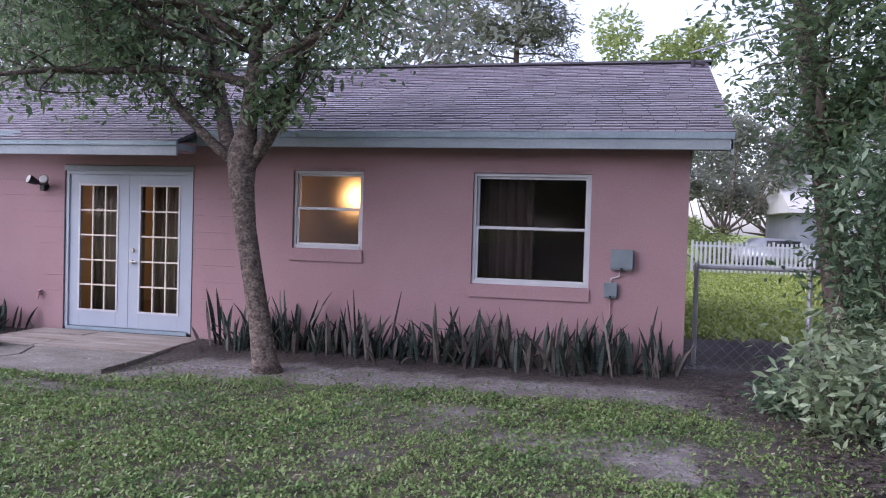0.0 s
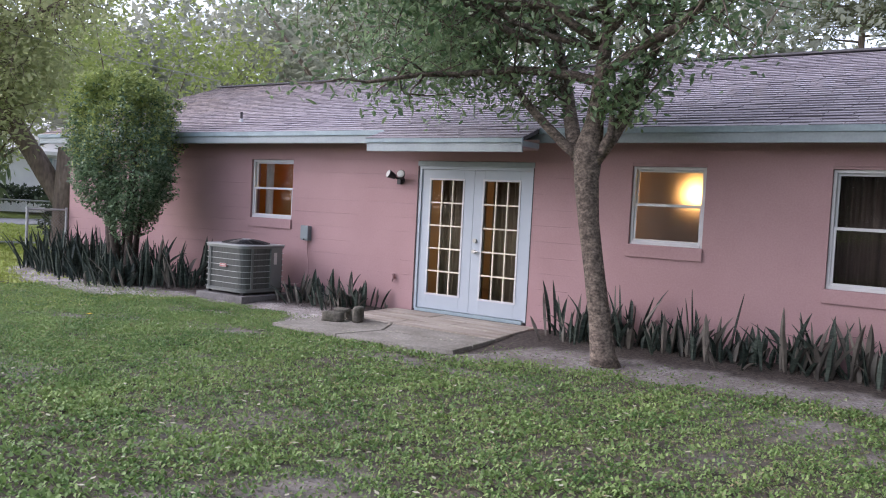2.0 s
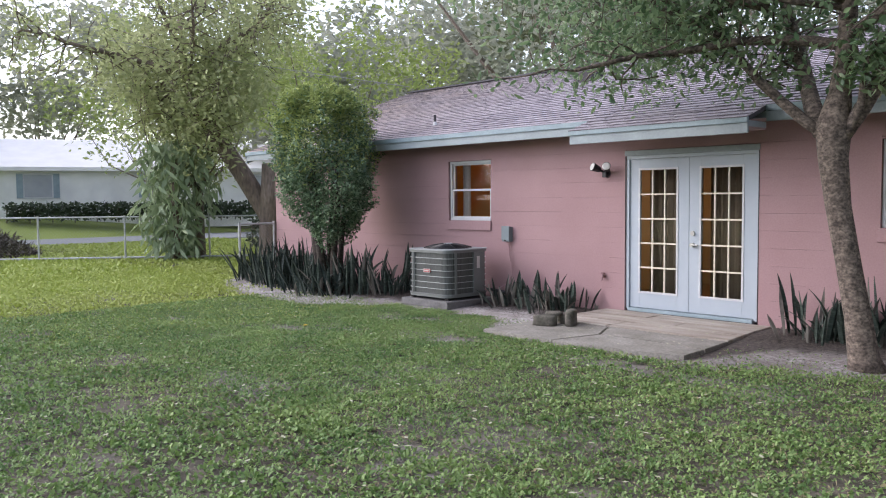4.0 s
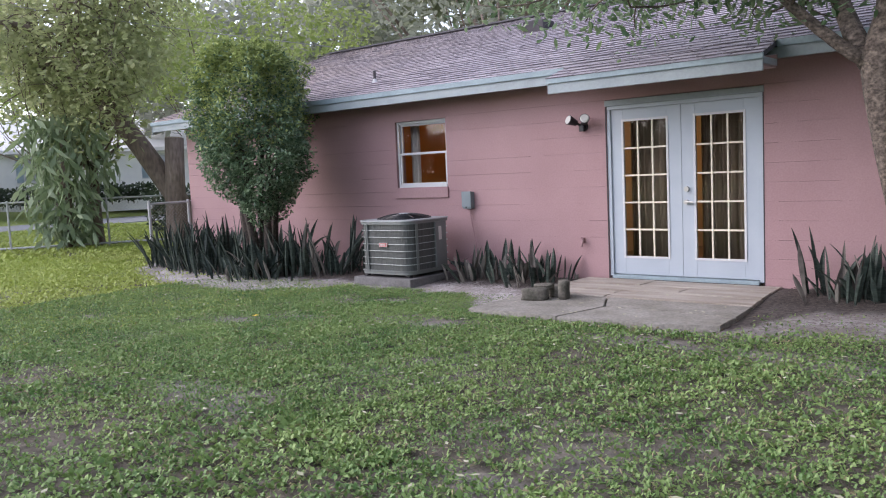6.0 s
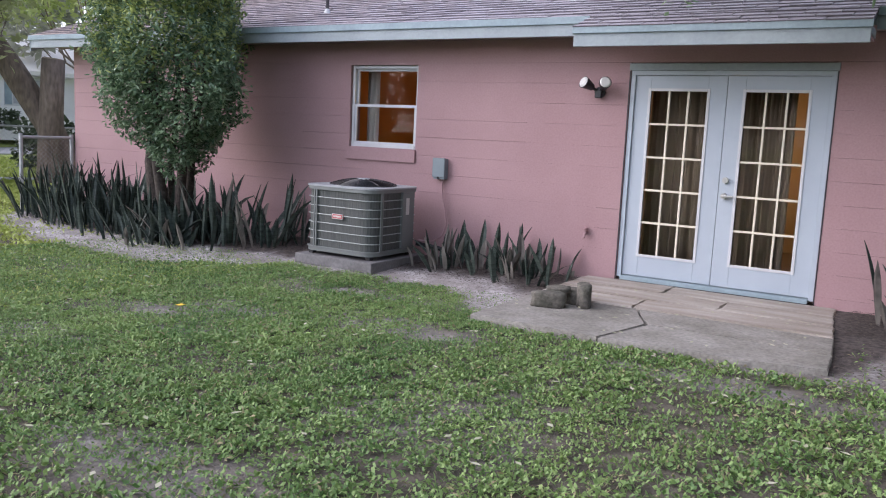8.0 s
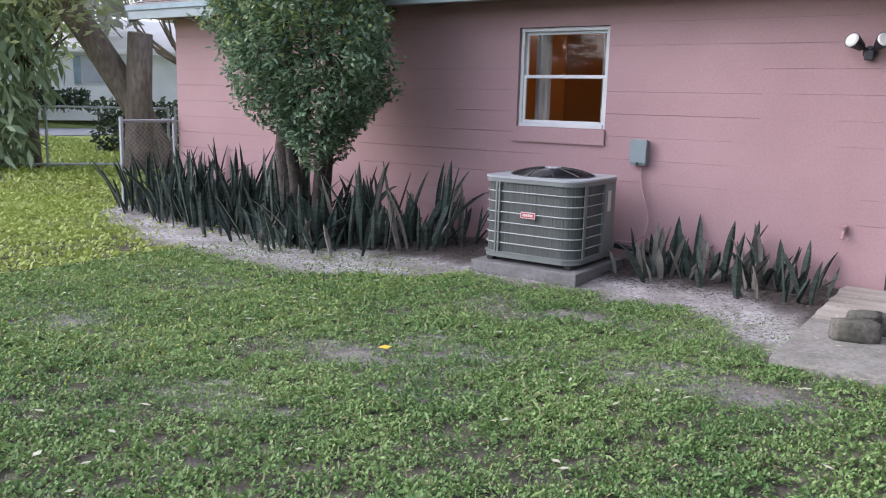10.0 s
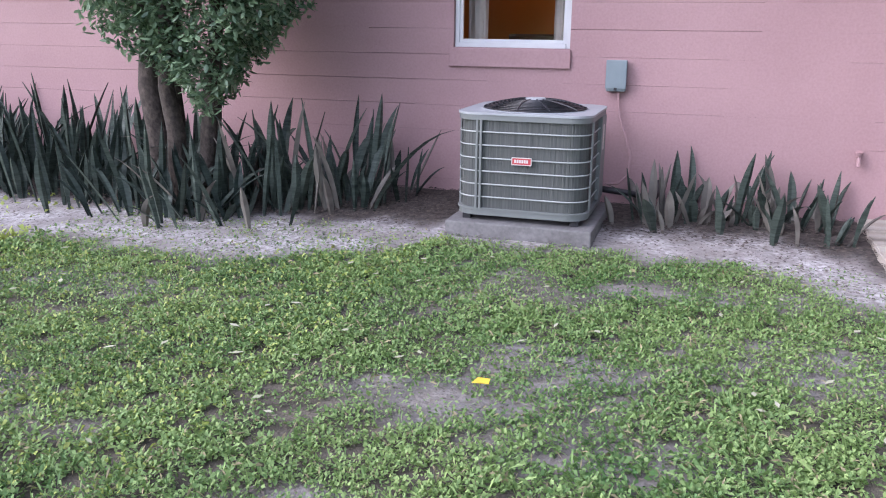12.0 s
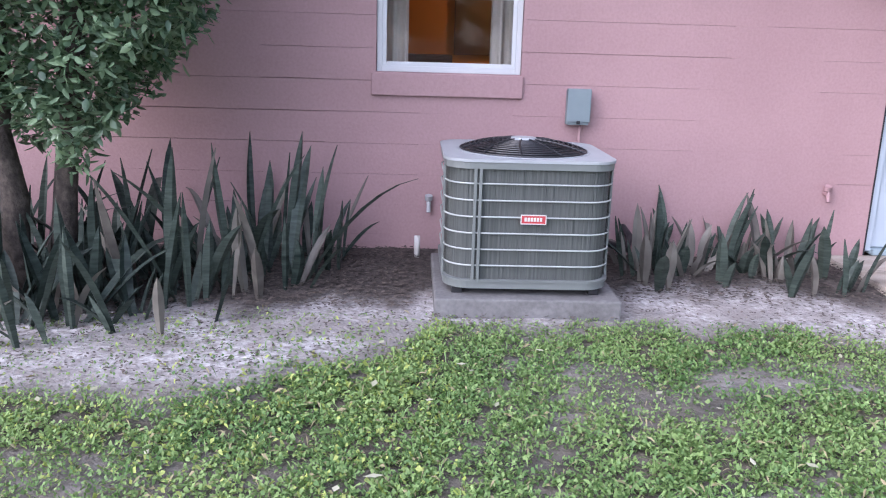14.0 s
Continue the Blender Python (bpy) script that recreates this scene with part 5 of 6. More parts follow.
def side_thicket():
    """The dark tree and shrubs past the house's right-hand corner."""
    trunk = [(1.75, 9.9, -0.1), (1.68, 9.9, 0.6), (1.55, 9.92, 1.6), (1.42, 9.95, 2.5), (1.2, 10.0, 3.8), (1.0, 10.0, 5.4)]
    limbs = [((1.5, 9.92, 2.1), (0.1, -0.2, 1.0), 2.4, 0.07), ((1.42, 9.95, 2.5), (0.7, -0.4, 0.8), 2.4, 0.08), ((1.2, 10, 3.8), (0.9, -0.2, 0.6), 2.6, 0.06), ((1.6, 9.9, 1.5), (0.9, -0.4, 0.4), 2.2, 0.06),
             ((1.1, 10, 4.6), (-0.3, -0.9, 0.4), 2.6, 0.06), ((1.66, 9.9, 1.1), (0.9, -0.7, 0.3), 2.0, 0.05), ((1.35, 10, 3.0), (0.5, -1.0, 0.25), 2.0, 0.05), ((1.68, 9.9, 0.7), (1.0, 0.0, 0.5), 2.0, 0.05),
             # high forward limbs reach out of view, added to shade the ground below
             ((1.05, 10, 5.2), (0.2, -1.0, 0.25), 5.0, 0.07), ((1.05, 10, 5.2), (-0.25, -1.0, 0.3), 4.5, 0.06), ((1.05, 10, 5.1), (0.7, -0.8, 0.25), 4.5, 0.06)]
    t, tips, pos, rng = leafy_tree("side_tree", trunk, [0.24, 0.18, 0.16, 0.14, 0.12, 0.06], limbs, M_BARK2, M_LEAF, 0.1, 30000, "dark spreading tree with dense leaves beside the house corner", seed=8, spread=0.5)
    quads("crown", leaf_quads(pos, 0.12, 0.05, 0.4, 0.3, rng), M_LEAF, t)
    for k, (x, y, h, r, n, m, lab) in enumerate(((3.3, 8.9, 3.4, 1.1, 8000, M_LEAFB, "tall leafy green shrub at the yard's edge"), (1.75, 8.6, 0.95, 0.55, 1800, M_VINE, "low pale green shrub on leaf litter"), (2.5, 7.9, 1.3, 0.7, 2400, M_LEAFB, "leafy green shrub at the yard's edge"),
                                                 (1.45, 7.6, 0.75, 0.45, 1000, M_VINE, "low pale green shrub on leaf litter"), (2.2, 6.6, 0.9, 0.6, 1500, M_VINE, "low pale green shrub on leaf litter"), (1.15, 6.95, 0.8, 0.55, 1300, M_VINE, "low pale green shrub on leaf litter"), (1.55, 6.0, 0.7, 0.5, 1100, M_LEAFB, "low leafy shrub on leaf litter"), (0.75, 7.7, 0.4, 0.4, 350, M_LEAFB, "small green seedling clump on leaf litter"), (2.0, 9.2, 3.0, 0.62, 5200, M_LEAFB, "tall leafy green shrub at the yard's edge"))):
        s = thing("shrub", (x, y, 0.0), lab, "shrub", "shrubs beside the corner")
        r2 = np.random.default_rng(200 + k)
        cs = []
        for i in range(9):
            a = i * 0.7
            p, rr = limb(r2, (0, 0, -0.03), (0.5 * math.cos(a), 0.5 * math.sin(a), 1.0), h * r2.uniform(0.7, 1.05), 0.018, 6, 0.14)
            link("stem", *tube(p, rr, 5), M_BARK, s)
            cs += [q + [x, y, 0] for q in p[2:]]
        cs = np.array(cs)
        pos = cs[r2.integers(0, len(cs), n)] + r2.normal(size=(n, 3)) * r * 0.24
        pos[:, 2] = np.maximum(pos[:, 2], 0.06)
        quads("foliage", leaf_quads(pos, 0.13, 0.045, 0.6, 0.3, r2), m, s)


side_thicket()


# ---- fences ----
def chain_link(name, a, b, h, posts, label, step=0.12, gap=0.0, metal=None):
    metal = metal or M_GALV
    f = thing(name, (*a, 0.0), label, "fence")
    A, B = Vector((*a, gap)), Vector((*b, gap))
    o = Vector((*a, 0))
    ln = (B - A).length
    u = (B - A) / ln
    up = Vector((0, 0, 1))
    for i in range(posts):
        p = A + u * ln * i / max(1, posts - 1)
        part("post", rod(bmesh.new(), p - up * 0.1, p + up * (h + 0.05), 0.028, 8), metal, f)
    part("top_rail", rod(bmesh.new(), A + up * h, B + up * h, 0.022, 8), metal, f)
    if ln > 6:
        part("bottom_rail", rod(bmesh.new(), A + up * 0.07, B + up * 0.07, 0.03, 8), metal, f)
    pieces = []
    k = -h
    while k < ln:
        for s in (0, 1):
            x0, x1 = max(k, 0), min(k + h, ln)
            if x1 > x0:
                z0, z1 = (x0 - k, x1 - k) if s == 0 else (h - (x0 - k), h - (x1 - k))
                p0, p1 = A + u * x0 + up * (0.03 + z0 * 0.96), A + u * x1 + up * (0.03 + z1 * 0.96)
                pieces.append(tube([p0 - o, p1 - o], [0.0014, 0.0014], 3))
        k += step
    vs, fs = joined(pieces)
    tagged(link("wire_mesh", vs, fs, metal, f), kind="stuff")
    return f


chain_link("chain_link_fence", (-16.93, 8.62), (-16.88, 9.42), 1.13, 2, "short galvanised chain-link fence at the house corner", 0.07)
chain_link("chain_link_fence", (-28.2, 3.6), (-21.6, 12.9), 1.2, 6, "galvanised chain-link fence along the road", 0.1)
chain_link("chain_link_fence", (-21.5, 13.0), (-17.0, 15.5), 1.2, 3, "galvanised chain-link fence behind the oak", 0.1)
chain_link("chain_link_fence", (0.12, 9.95), (2.6, 10.1), 1.2, 3, "grey chain-link gate beside the house corner", 0.14, metal=M_GALV)


def picket_fence(x0, y0, x1, y1, n, h):
    f = thing("picket_fence", (x0, y0, 0.0), "white picket fence across the next yard", "fence")
    m = M_WHITE
    d = Vector((x1 - x0, y1 - y0, 0)).normalized()
    turn = math.atan2(d.y, d.x)
    ln = math.hypot(x1 - x0, y1 - y0)
    for i in range(n):
        bm = bmesh.new()
        x = ln * i / (n - 1)
        prism(bm, [(x - 0.045, -0.012), (x + 0.045, -0.012), (x + 0.045, 0.012), (x - 0.045, 0.012)], 0.05, h + (0.06 if i % 6 == 0 else 0))
        bmesh.ops.transform(bm, verts=bm.verts, matrix=pose(x0, y0, 0, 0, 0, math.degrees(turn)))
        part("picket", bm, m, f)
    for z in (0.3, h - 0.2):
        bm = box(bmesh.new(), 0, ln, 0.014, 0.045, z, z + 0.08)
        bmesh.ops.transform(bm, verts=bm.verts, matrix=pose(x0, y0, 0, 0, 0, math.degrees(turn)))
        part("rail", bm, m, f)


picket_fence(1.4, 34, 6.0, 34.6, 28, 1.25)


# ---- beyond the fences ----
tagged(part("road", box(bmesh.new(), -39.5, -34.0, -120, 120, -0.3, 0.03), M_ROAD), "pale grey asphalt street beyond the fence", "road", kind="structure")


def neighbour_house(name, cx, cy, turn, length, depth, wall_h, roof_h, wall_m, roof_m, label, z=0.0, openings=3):
    h = thing(name, (cx, cy, z), label, "house")
    m = pose(cx, cy, z, 0, 0, turn)

    def put(nm, bm, mm, parent, lab=""):
        bmesh.ops.transform(bm, verts=bm.verts, matrix=m)
        return part(nm, bm, mm, parent, lab)
    put("wall", boxes((-length / 2, length / 2, -depth / 2, depth / 2, -0.6, wall_h)), wall_m, h)
    bm = bmesh.new()
    ov = 0.5
    p = [(-depth / 2 - ov, wall_h - 0.02), (0, wall_h + roof_h), (depth / 2 + ov, wall_h - 0.02), (depth / 2 + ov, wall_h - 0.2), (-depth / 2 - ov, wall_h - 0.2)]
    a = [bm.verts.new((-length / 2 - ov, y, zz)) for y, zz in p]
    b = [bm.verts.new((length / 2 + ov, y, zz)) for y, zz in p]
    bm.faces.new(a), bm.faces.new(b[::-1])
    for i in range(5):
        bm.faces.new((a[i], b[i], b[(i + 1) % 5], a[(i + 1) % 5]))
    bmesh.ops.recalc_face_normals(bm, faces=bm.faces)
    put("roof", bm, roof_m, h)
    for i in range(openings):
        x = -length / 2 + length * (i + 0.6) / openings
        w = put("window", boxes((x - 0.95, x + 0.95, -depth / 2 - 0.05, -depth / 2 + 0.1, 0.9, 2.15)), M_WHITE, h)
        put("pane", boxes((x - 0.6, x + 0.6, -depth / 2 - 0.07, -depth / 2 - 0.03, 1.0, 2.05)), M_NPANE, w)
        for s in (-1, 1):
            put("shutter", boxes((x + s * 0.8 - 0.14, x + s * 0.8 + 0.14, -depth / 2 - 0.08, -depth / 2 - 0.03, 0.95, 2.1)), M_TRIM2, w)
    return h


neighbour_house("neighbour_house", -45.0, 21.7, 69, 22, 8, 2.45, 1.6, M_NBR, M_NROOF, "long low white house across the street", 0.9, 4)
neighbour_house("neighbour_house", 11.0, 47, 4, 9, 7, 2.9, 1.9, M_GREYW, M_NROOF, "grey house with pale roof past the side yard", 0.0, 2)


def hedge(x0, y0, x1, y1, h, w, z, label):
    rng = np.random.default_rng(int(abs(x0 * 7)))
    t = thing("hedge", (x0, y0, z), label, "hedge")
    d = np.array([x1 - x0, y1 - y0])
    ln = np.hypot(*d)
    n = int(ln * 420)
    f, s, q = rng.uniform(0, 1, n), rng.uniform(-0.5, 0.5, n) * w, rng.uniform(0, 1, n) * h
    nrm = np.array([-d[1], d[0]]) / ln
    pos = np.stack([x0 + d[0] * f + nrm[0] * s, y0 + d[1] * f + nrm[1] * s, z + q], 1)
    quads("foliage", leaf_quads(pos, 0.22, 0.13, 0.5, 0, rng), M_HEDGE, t)
    for k in range(13):
        link("stem", *tube([(d[0] * k / 12, d[1] * k / 12, -0.2), (d[0] * k / 12, d[1] * k / 12, h * 0.8)], [0.03, 0.02], 5), M_BARK, t)


hedge(-43.2, 11.4, -39.0, 22.2, 0.7, 0.8, 0.85, "clipped dark hedge before the white house")


def vine_post(x, y):
    rng = np.random.default_rng(55)
    t = thing("vine_column", (x, y, 0.0), "tree trunk hung with long drooping vine leaves", "plant")
    vs, fs = tube([(0, 0, -0.1), (0.05, 0, 1.5), (0, 0, 3.2)], [0.12, 0.1, 0.06], 8)
    link("trunk", vs, fs, M_BARK2, t, smooth=True)
    n = 1000
    a = rng.uniform(0, 6.28, n)
    z = rng.uniform(0.3, 3.3, n)
    r = rng.uniform(0.1, 1.0, n) ** 0.5 * np.interp(z, [0, 1, 2.3, 3.3], [0.5, 0.75, 1.05, 0.7]) * (1 + 0.3 * np.sin(3 * a + 2 * z))
    pos = np.stack([x + r * np.cos(a), y + r * np.sin(a), z], 1)
    q = leaf_quads(pos, 0.46, 0.12, 0.2, 1.7, rng)
    q[..., 2] = np.maximum(q[..., 2], 0.03)
    quads("foliage", q, M_VINE, t)


vine_post(-23.05, 10.1)
big_tree("small_tree", -23.2, 10.9, 6.5, 2.4, 2.6, M_LEAFY2, M_BARK2, "leafy small tree rising behind the vine-hung trunk", 37, 0.14, 3000, 0.2)
hedge(-26.5, 14.5, -19.5, 17.6, 1.3, 0.9, 0.0, "loose low bushes behind the fence")


def far_shrub(x, y, r, h, m, label, seed):
    rng = np.random.default_rng(seed)
    t = thing("shrub", (x, y, 0.0), label, "shrub")
    cs = [np.array([x + rng.normal() * r * 0.5, y + rng.normal() * r * 0.5, h * rng.uniform(0.3, 0.8)]) for _ in range(9)]
    quads("foliage", leaf_quads(clumps(rng, cs, [r * 0.5] * 9, 220), 0.18, 0.09, 0.5, 0, rng), m, t)
    for c in cs:
        link("stem", *tube([(0, 0, -0.1), tuple(c - np.array([x, y, 0]))], [0.04, 0.015], 5), M_BARK, t)


far_shrub(2.6, 40, 1.5, 2.2, M_LEAFY, "bright yellow-green shrub behind the picket fence", 301)
far_shrub(0.8, 41, 1.2, 2.6, M_LEAFY, "bright yellow-green shrub behind the picket fence", 302)
far_shrub(-34.0, 5.5, 1.8, 1.5, M_LEAFO, "brown-green shrub near the road", 303)


def leaf_pile(x, y, r, h):
    rng = np.random.default_rng(77)
    n = 2600
    a, q = rng.uniform(0, 6.28, n), np.sqrt(rng.uniform(0, 1, n))
    pos = np.stack([x + r * q * np.cos(a), y + r * q * np.sin(a), h * (1 - q ** 1.6) * rng.uniform(0.4, 1, n) + 0.03], 1)
    o = quads("brush_pile", leaf_quads(pos, 0.28, 0.06, 0.6, 0, rng), M_LITTER)
    tagged(o, "heap of dry brown brush beside the fence", "brush pile", kind="stuff")


leaf_pile(-28.6, 6.6, 1.6, 0.9)


def parked_car(x, y, turn):
    c = thing("parked_car", (x, y, 0.0), "silver car parked past the side yard", "car")
    m = pose(x, y, 0, 0, 0, turn)

    def put(nm, bm, mm, lab=""):
        bmesh.ops.transform(bm, verts=bm.verts, matrix=m)
        return part(nm, bm, mm, c, lab, True)
    outline = [(-2.2, 0.35), (2.2, 0.35), (2.25, 0.75), (1.2, 0.95), (0.6, 1.42), (-1.0, 1.45), (-1.7, 1.0), (-2.2, 0.9)]
    bm = bmesh.new()
    a = [bm.verts.new((px, -0.85, pz)) for px, pz in outline]
    b = [bm.verts.new((px, 0.85, pz)) for px, pz in outline]
    bm.faces.new(a), bm.faces.new(b[::-1])
    for i in range(8):
        bm.faces.new((a[i], b[i], b[(i + 1) % 8], a[(i + 1) % 8]))
    bmesh.ops.recalc_face_normals(bm, faces=bm.faces)
    bmesh.ops.bevel(bm, geom=bm.edges[:], offset=0.08, segments=2, affect="EDGES")
    put("body", bm, M_CARP)
    put("side_window", boxes((-0.9, 0.55, -0.86, -0.82, 1.0, 1.34)), M_BLACK)
    for wx in (-1.4, 1.4):
        for wy in (-0.78, 0.78):
            put("wheel", rod(bmesh.new(), (wx, wy - 0.1, 0.32), (wx, wy + 0.1, 0.32), 0.32, 20), M_BLACK)


parked_car(5.4, 39.0, 12)


def cable(a, b, sag, r, label):
    p = [Vector(a).lerp(Vector(b), f) - Vector((0, 0, sag * 4 * f * (1 - f))) for f in np.linspace(0, 1, 14)]
    pipe(p, r, M_WIRE, "overhead_cable", label, "cable")


cable((-40, -2, 11.0), (-16.5, 13.0, 4.3), 0.5, 0.009, "overhead service cable to the roof")
cable((0.1, 13.0, 4.3), (9, 4, 6.0), 0.25, 0.014, "overhead service cable at the gable")


def roof_pipe(x, y, h, r, name, label):
    z = EAVE_Z + (y - EAVE_Y) * SLOPE
    t = thing(name, (x, y, z), label, "vent pipe")
    part("pipe", rod(bmesh.new(), (x, y, z - 0.03), (x, y, z + h), r, 12), M_DECK, t)
    part("flashing", rod(bmesh.new(), (x, y, z - 0.01), (x, y, z + 0.05), r * 2.2, 12, r * 1.05), M_GALV, t)


roof_pipe(-12.1, 9.75, 0.17, 0.022, "vent_pipe", "thin dark vent pipe on the shingle roof")
roof_pipe(-4.9, 11.1, 0.22, 0.04, "vent_pipe", "dark plumbing vent pipe on the shingle roof")
zz = EAVE_Z + (12.1 - EAVE_Y) * SLOPE
tagged(part("roof_vent", box(bmesh.new(), -10.77, -10.37, 11.93, 12.27, zz - 0.1, zz + 0.13, bevel=0.02), M_DECK), "dark box vent near the roof ridge", "roof vent")
bm = rod(bmesh.new(), (0.15, 13.2, RIDGE_Z - 0.3), (0.15, 13.2, RIDGE_Z - 0.04), 0.035)
rod(bm, (0.1, 13.2, RIDGE_Z - 0.07), (0.32, 13.2, RIDGE_Z - 0.12), 0.025)
tagged(part("service_mast", bm, M_DECK), "dark service mast at the gable ridge", "mast")


# ---- lawn, litter ----
def lawn(name, x0, x1, y0, y1, density, length, width, material, seed, label, erect=0.9, thin_by=1.0):
    rng = np.random.default_rng(seed)
    n = int((x1 - x0) * (y1 - y0) * density)
    x, y = rng.uniform(x0, x1, n), rng.uniform(y0, y1, n)
    b = bare_ground(x, y)
    patch = field(x, y, 5.5, 9.0)
    keep = rng.uniform(0, 1, n) > np.clip(b * 1.15 * thin_by + 1.7 * np.clip(0.54 - patch, 0, 1), 0, 0.93)
    keep &= rng.uniform(0, 1, n) > 4.0 * np.clip(0.49 - field(x, y, 34.0, 6.0), 0, 1)
    keep &= ~((x > -8.3) & (x < -5.6) & (y > 6.96))
    keep &= ~((x > XL - 0.2) & (x < XR + 0.1) & (y > WALL - 0.05))
    x, y = x[keep], y[keep]
    n = len(x)
    z = ground_z(x, y) + 0.004
    a = rng.uniform(0, 2 * math.pi, n)
    tilt = rng.uniform(0.15, erect, n)
    d = np.stack([np.cos(a) * np.cos(tilt), np.sin(a) * np.cos(tilt), np.sin(tilt)], 1)
    s = np.stack([-np.sin(a), np.cos(a), rng.normal(size=n) * 0.9], 1)
    tallness = 0.55 + 0.9 * field(x, y, 3.3, 4.0)
    L = (length * rng.uniform(0.55, 1.3, n) * tallness)[:, None]
    W = (width * rng.uniform(0.6, 1.3, n))[:, None]
    p = np.stack([x, y, z], 1)
    p[:, 2] += rng.uniform(0, 0.03, n) ** 1.0 * (0.4 + field(x, y, 6.0, 2.0))
    mid = p + d * L * 0.55
    tip = p + d * L
    tip[:, 2] -= L[:, 0] * 0.18
    q = quads(name, np.stack([p, mid + s * W / 2, tip, mid - s * W / 2], 1), material)
    return tagged(q, label, "grass", kind="stuff")


lawn("lawn_grass", -13.4, -8.0, 4.4, 8.1, 17000, 0.021, 0.0105, M_GRASS, 21, "short patchy broadleaf lawn with bare spots")
lawn("dry_grass", -13.8, 1.5, 2.5, 8.2, 700, 0.042, 0.006, M_STRAW, 22, "straw-coloured dry grass in the lawn")
lawn("grass_tufts", -13.4, -4.0, 3.0, 7.6, 420, 0.062, 0.007, M_GRASS, 25, "longer grass blades standing in the lawn", 1.3)
lawn("lawn_grass", -13.8, -13.4, 3.4, 8.3, 6000, 0.034, 0.016, M_GRASS, 23, "short patchy broadleaf lawn with bare spots")
lawn("lawn_grass", -13.4, -8.0, 3.4, 4.4, 9000, 0.027, 0.013, M_GRASS, 24, "short patchy broadleaf lawn with bare spots")
lawn("lawn_grass", -8.0, -6.5, 3.4, 8.3, 8500, 0.027, 0.013, M_GRASS, 1, "short patchy broadleaf lawn with bare spots")
lawn("lawn_grass", -6.5, 1.6, 3.0, 8.3, 3700, 0.031, 0.016, M_GRASS, 2, "short patchy broadleaf lawn with bare spots")
lawn("lawn_grass", -12.0, -0.5, 0.4, 3.4, 3000, 0.038, 0.018, M_GRASS, 3, "short patchy broadleaf lawn with bare spots")
lawn("lawn_grass", -20.5, -13.8, 1.0, 10.5, 1500, 0.055, 0.026, M_GRASS_SUN, 4, "yellow-green lawn past the house, sunlight put into its colour")
lawn("lawn_grass", -13.8, -11.0, 3.0, 8.0, 1400, 0.027, 0.013, M_GRASS_SUN, 26, "yellow-green grass mixed into the lawn, its colour brightened for sunlight")
lawn("lawn_grass", -34.0, -20.5, -2.0, 17.0, 320, 0.09, 0.06, M_GRASS_SUN, 5, "yellow-green lawn past the house, sunlight put into its colour")
lawn("lawn_grass", 0.1, 8.0, 12.8, 34.0, 360, 0.10, 0.07, M_GRASS_SUN, 6, "green lawn past the side yard, sunlight put into its colour")

lawn("lawn_grass", -20.0, 9.0, -9.0, 0.4, 260, 0.07, 0.05, M_GRASS, 8, "short lawn round the yard")
lawn("lawn_grass", 1.6, 9.0, 0.4, 8.3, 700, 0.05, 0.03, M_GRASS, 9, "short lawn round the yard")
lawn("lawn_grass", -20.0, -12.0, 0.4, 1.0, 800, 0.05, 0.03, M_GRASS, 10, "short lawn round the yard")
lawn("lawn_grass", -13.8, -12.0, 1.0, 3.4, 2500, 0.045, 0.02, M_GRASS, 16, "short lawn round the yard")


def litter(name, n, x0, x1, y0, y1, length, material, label, seed, need=0.0, most=1.1, lift=0.01):
    rng = np.random.default_rng(seed)
    x, y = rng.uniform(x0, x1, n), rng.uniform(y0, y1, n)
    b = bare_ground(x, y)
    k = (b >= need) & (b <= most) & ~((x > XL) & (x < XR) & (y > WALL - 0.03))
    onp = (x > -8.25) & (x < -5.75) & (y > 7.0)
    if material in (M_LITTER, M_DEBRIS):
        k &= ~onp
    x, y, onp = x[k], y[k], onp[k]
    z = np.where(onp, 0.077, ground_z(x, y) + 0.022 + 0.03 * np.clip(y - 7.8, 0, 1.2) * (x < 0.3)) + lift
    m = len(x)
    q = leaf_quads(np.stack([x, y, z], 1), length, length * 0.45, 5.0, 0.0, rng)
    q[..., 2] = z[:, None] + (q[..., 2] - z[:, None]) * 0.18
    tagged(quads(name, q, material), label, "fallen leaves", kind="stuff")


litter("leaf_litter", 8000, -16.5, -11.2, 8.15, 9.4, 0.042, M_LITTER, "dry brown leaf litter on the sandy bed", 12, need=0.5)
litter("leaf_litter", 6000, -10.0, 0.4, 8.35, 9.4, 0.042, M_LITTER, "dry brown leaf litter on the sandy bed", 17, need=0.5)
litter("leaf_litter", 7000, -16.5, 0.4, 7.0, 9.0, 0.034, M_LITTER, "dry brown leaf litter on the sandy bed", 18, need=0.5)
litter("leaf_litter", 14000, -0.1, 4.5, 3.6, 13.0, 0.075, M_LITTER, "dry brown leaf litter beside the house corner, darkened for shade", 13, need=0.3)
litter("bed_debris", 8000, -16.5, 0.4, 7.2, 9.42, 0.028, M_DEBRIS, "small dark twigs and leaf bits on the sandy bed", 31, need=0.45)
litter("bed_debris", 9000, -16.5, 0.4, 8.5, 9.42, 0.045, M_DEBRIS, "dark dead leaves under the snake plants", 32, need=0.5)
litter("lawn_debris", 14000, -13.5, 0.5, 2.5, 8.2, 0.026, M_LITTER, "dry brown leaf bits in the thin lawn", 33, need=0.18, lift=0.012)
litter("fallen_leaves", 420, -13.5, 0.5, 1.5, 7.8, 0.062, M_PALE, "scattered pale fallen leaves on the lawn", 14, most=0.9, lift=0.03)
litter("patio_leaves", 60, -8.2, -5.8, 7.0, 9.3, 0.06, M_PALE, "pale fallen leaves on the patio", 15)
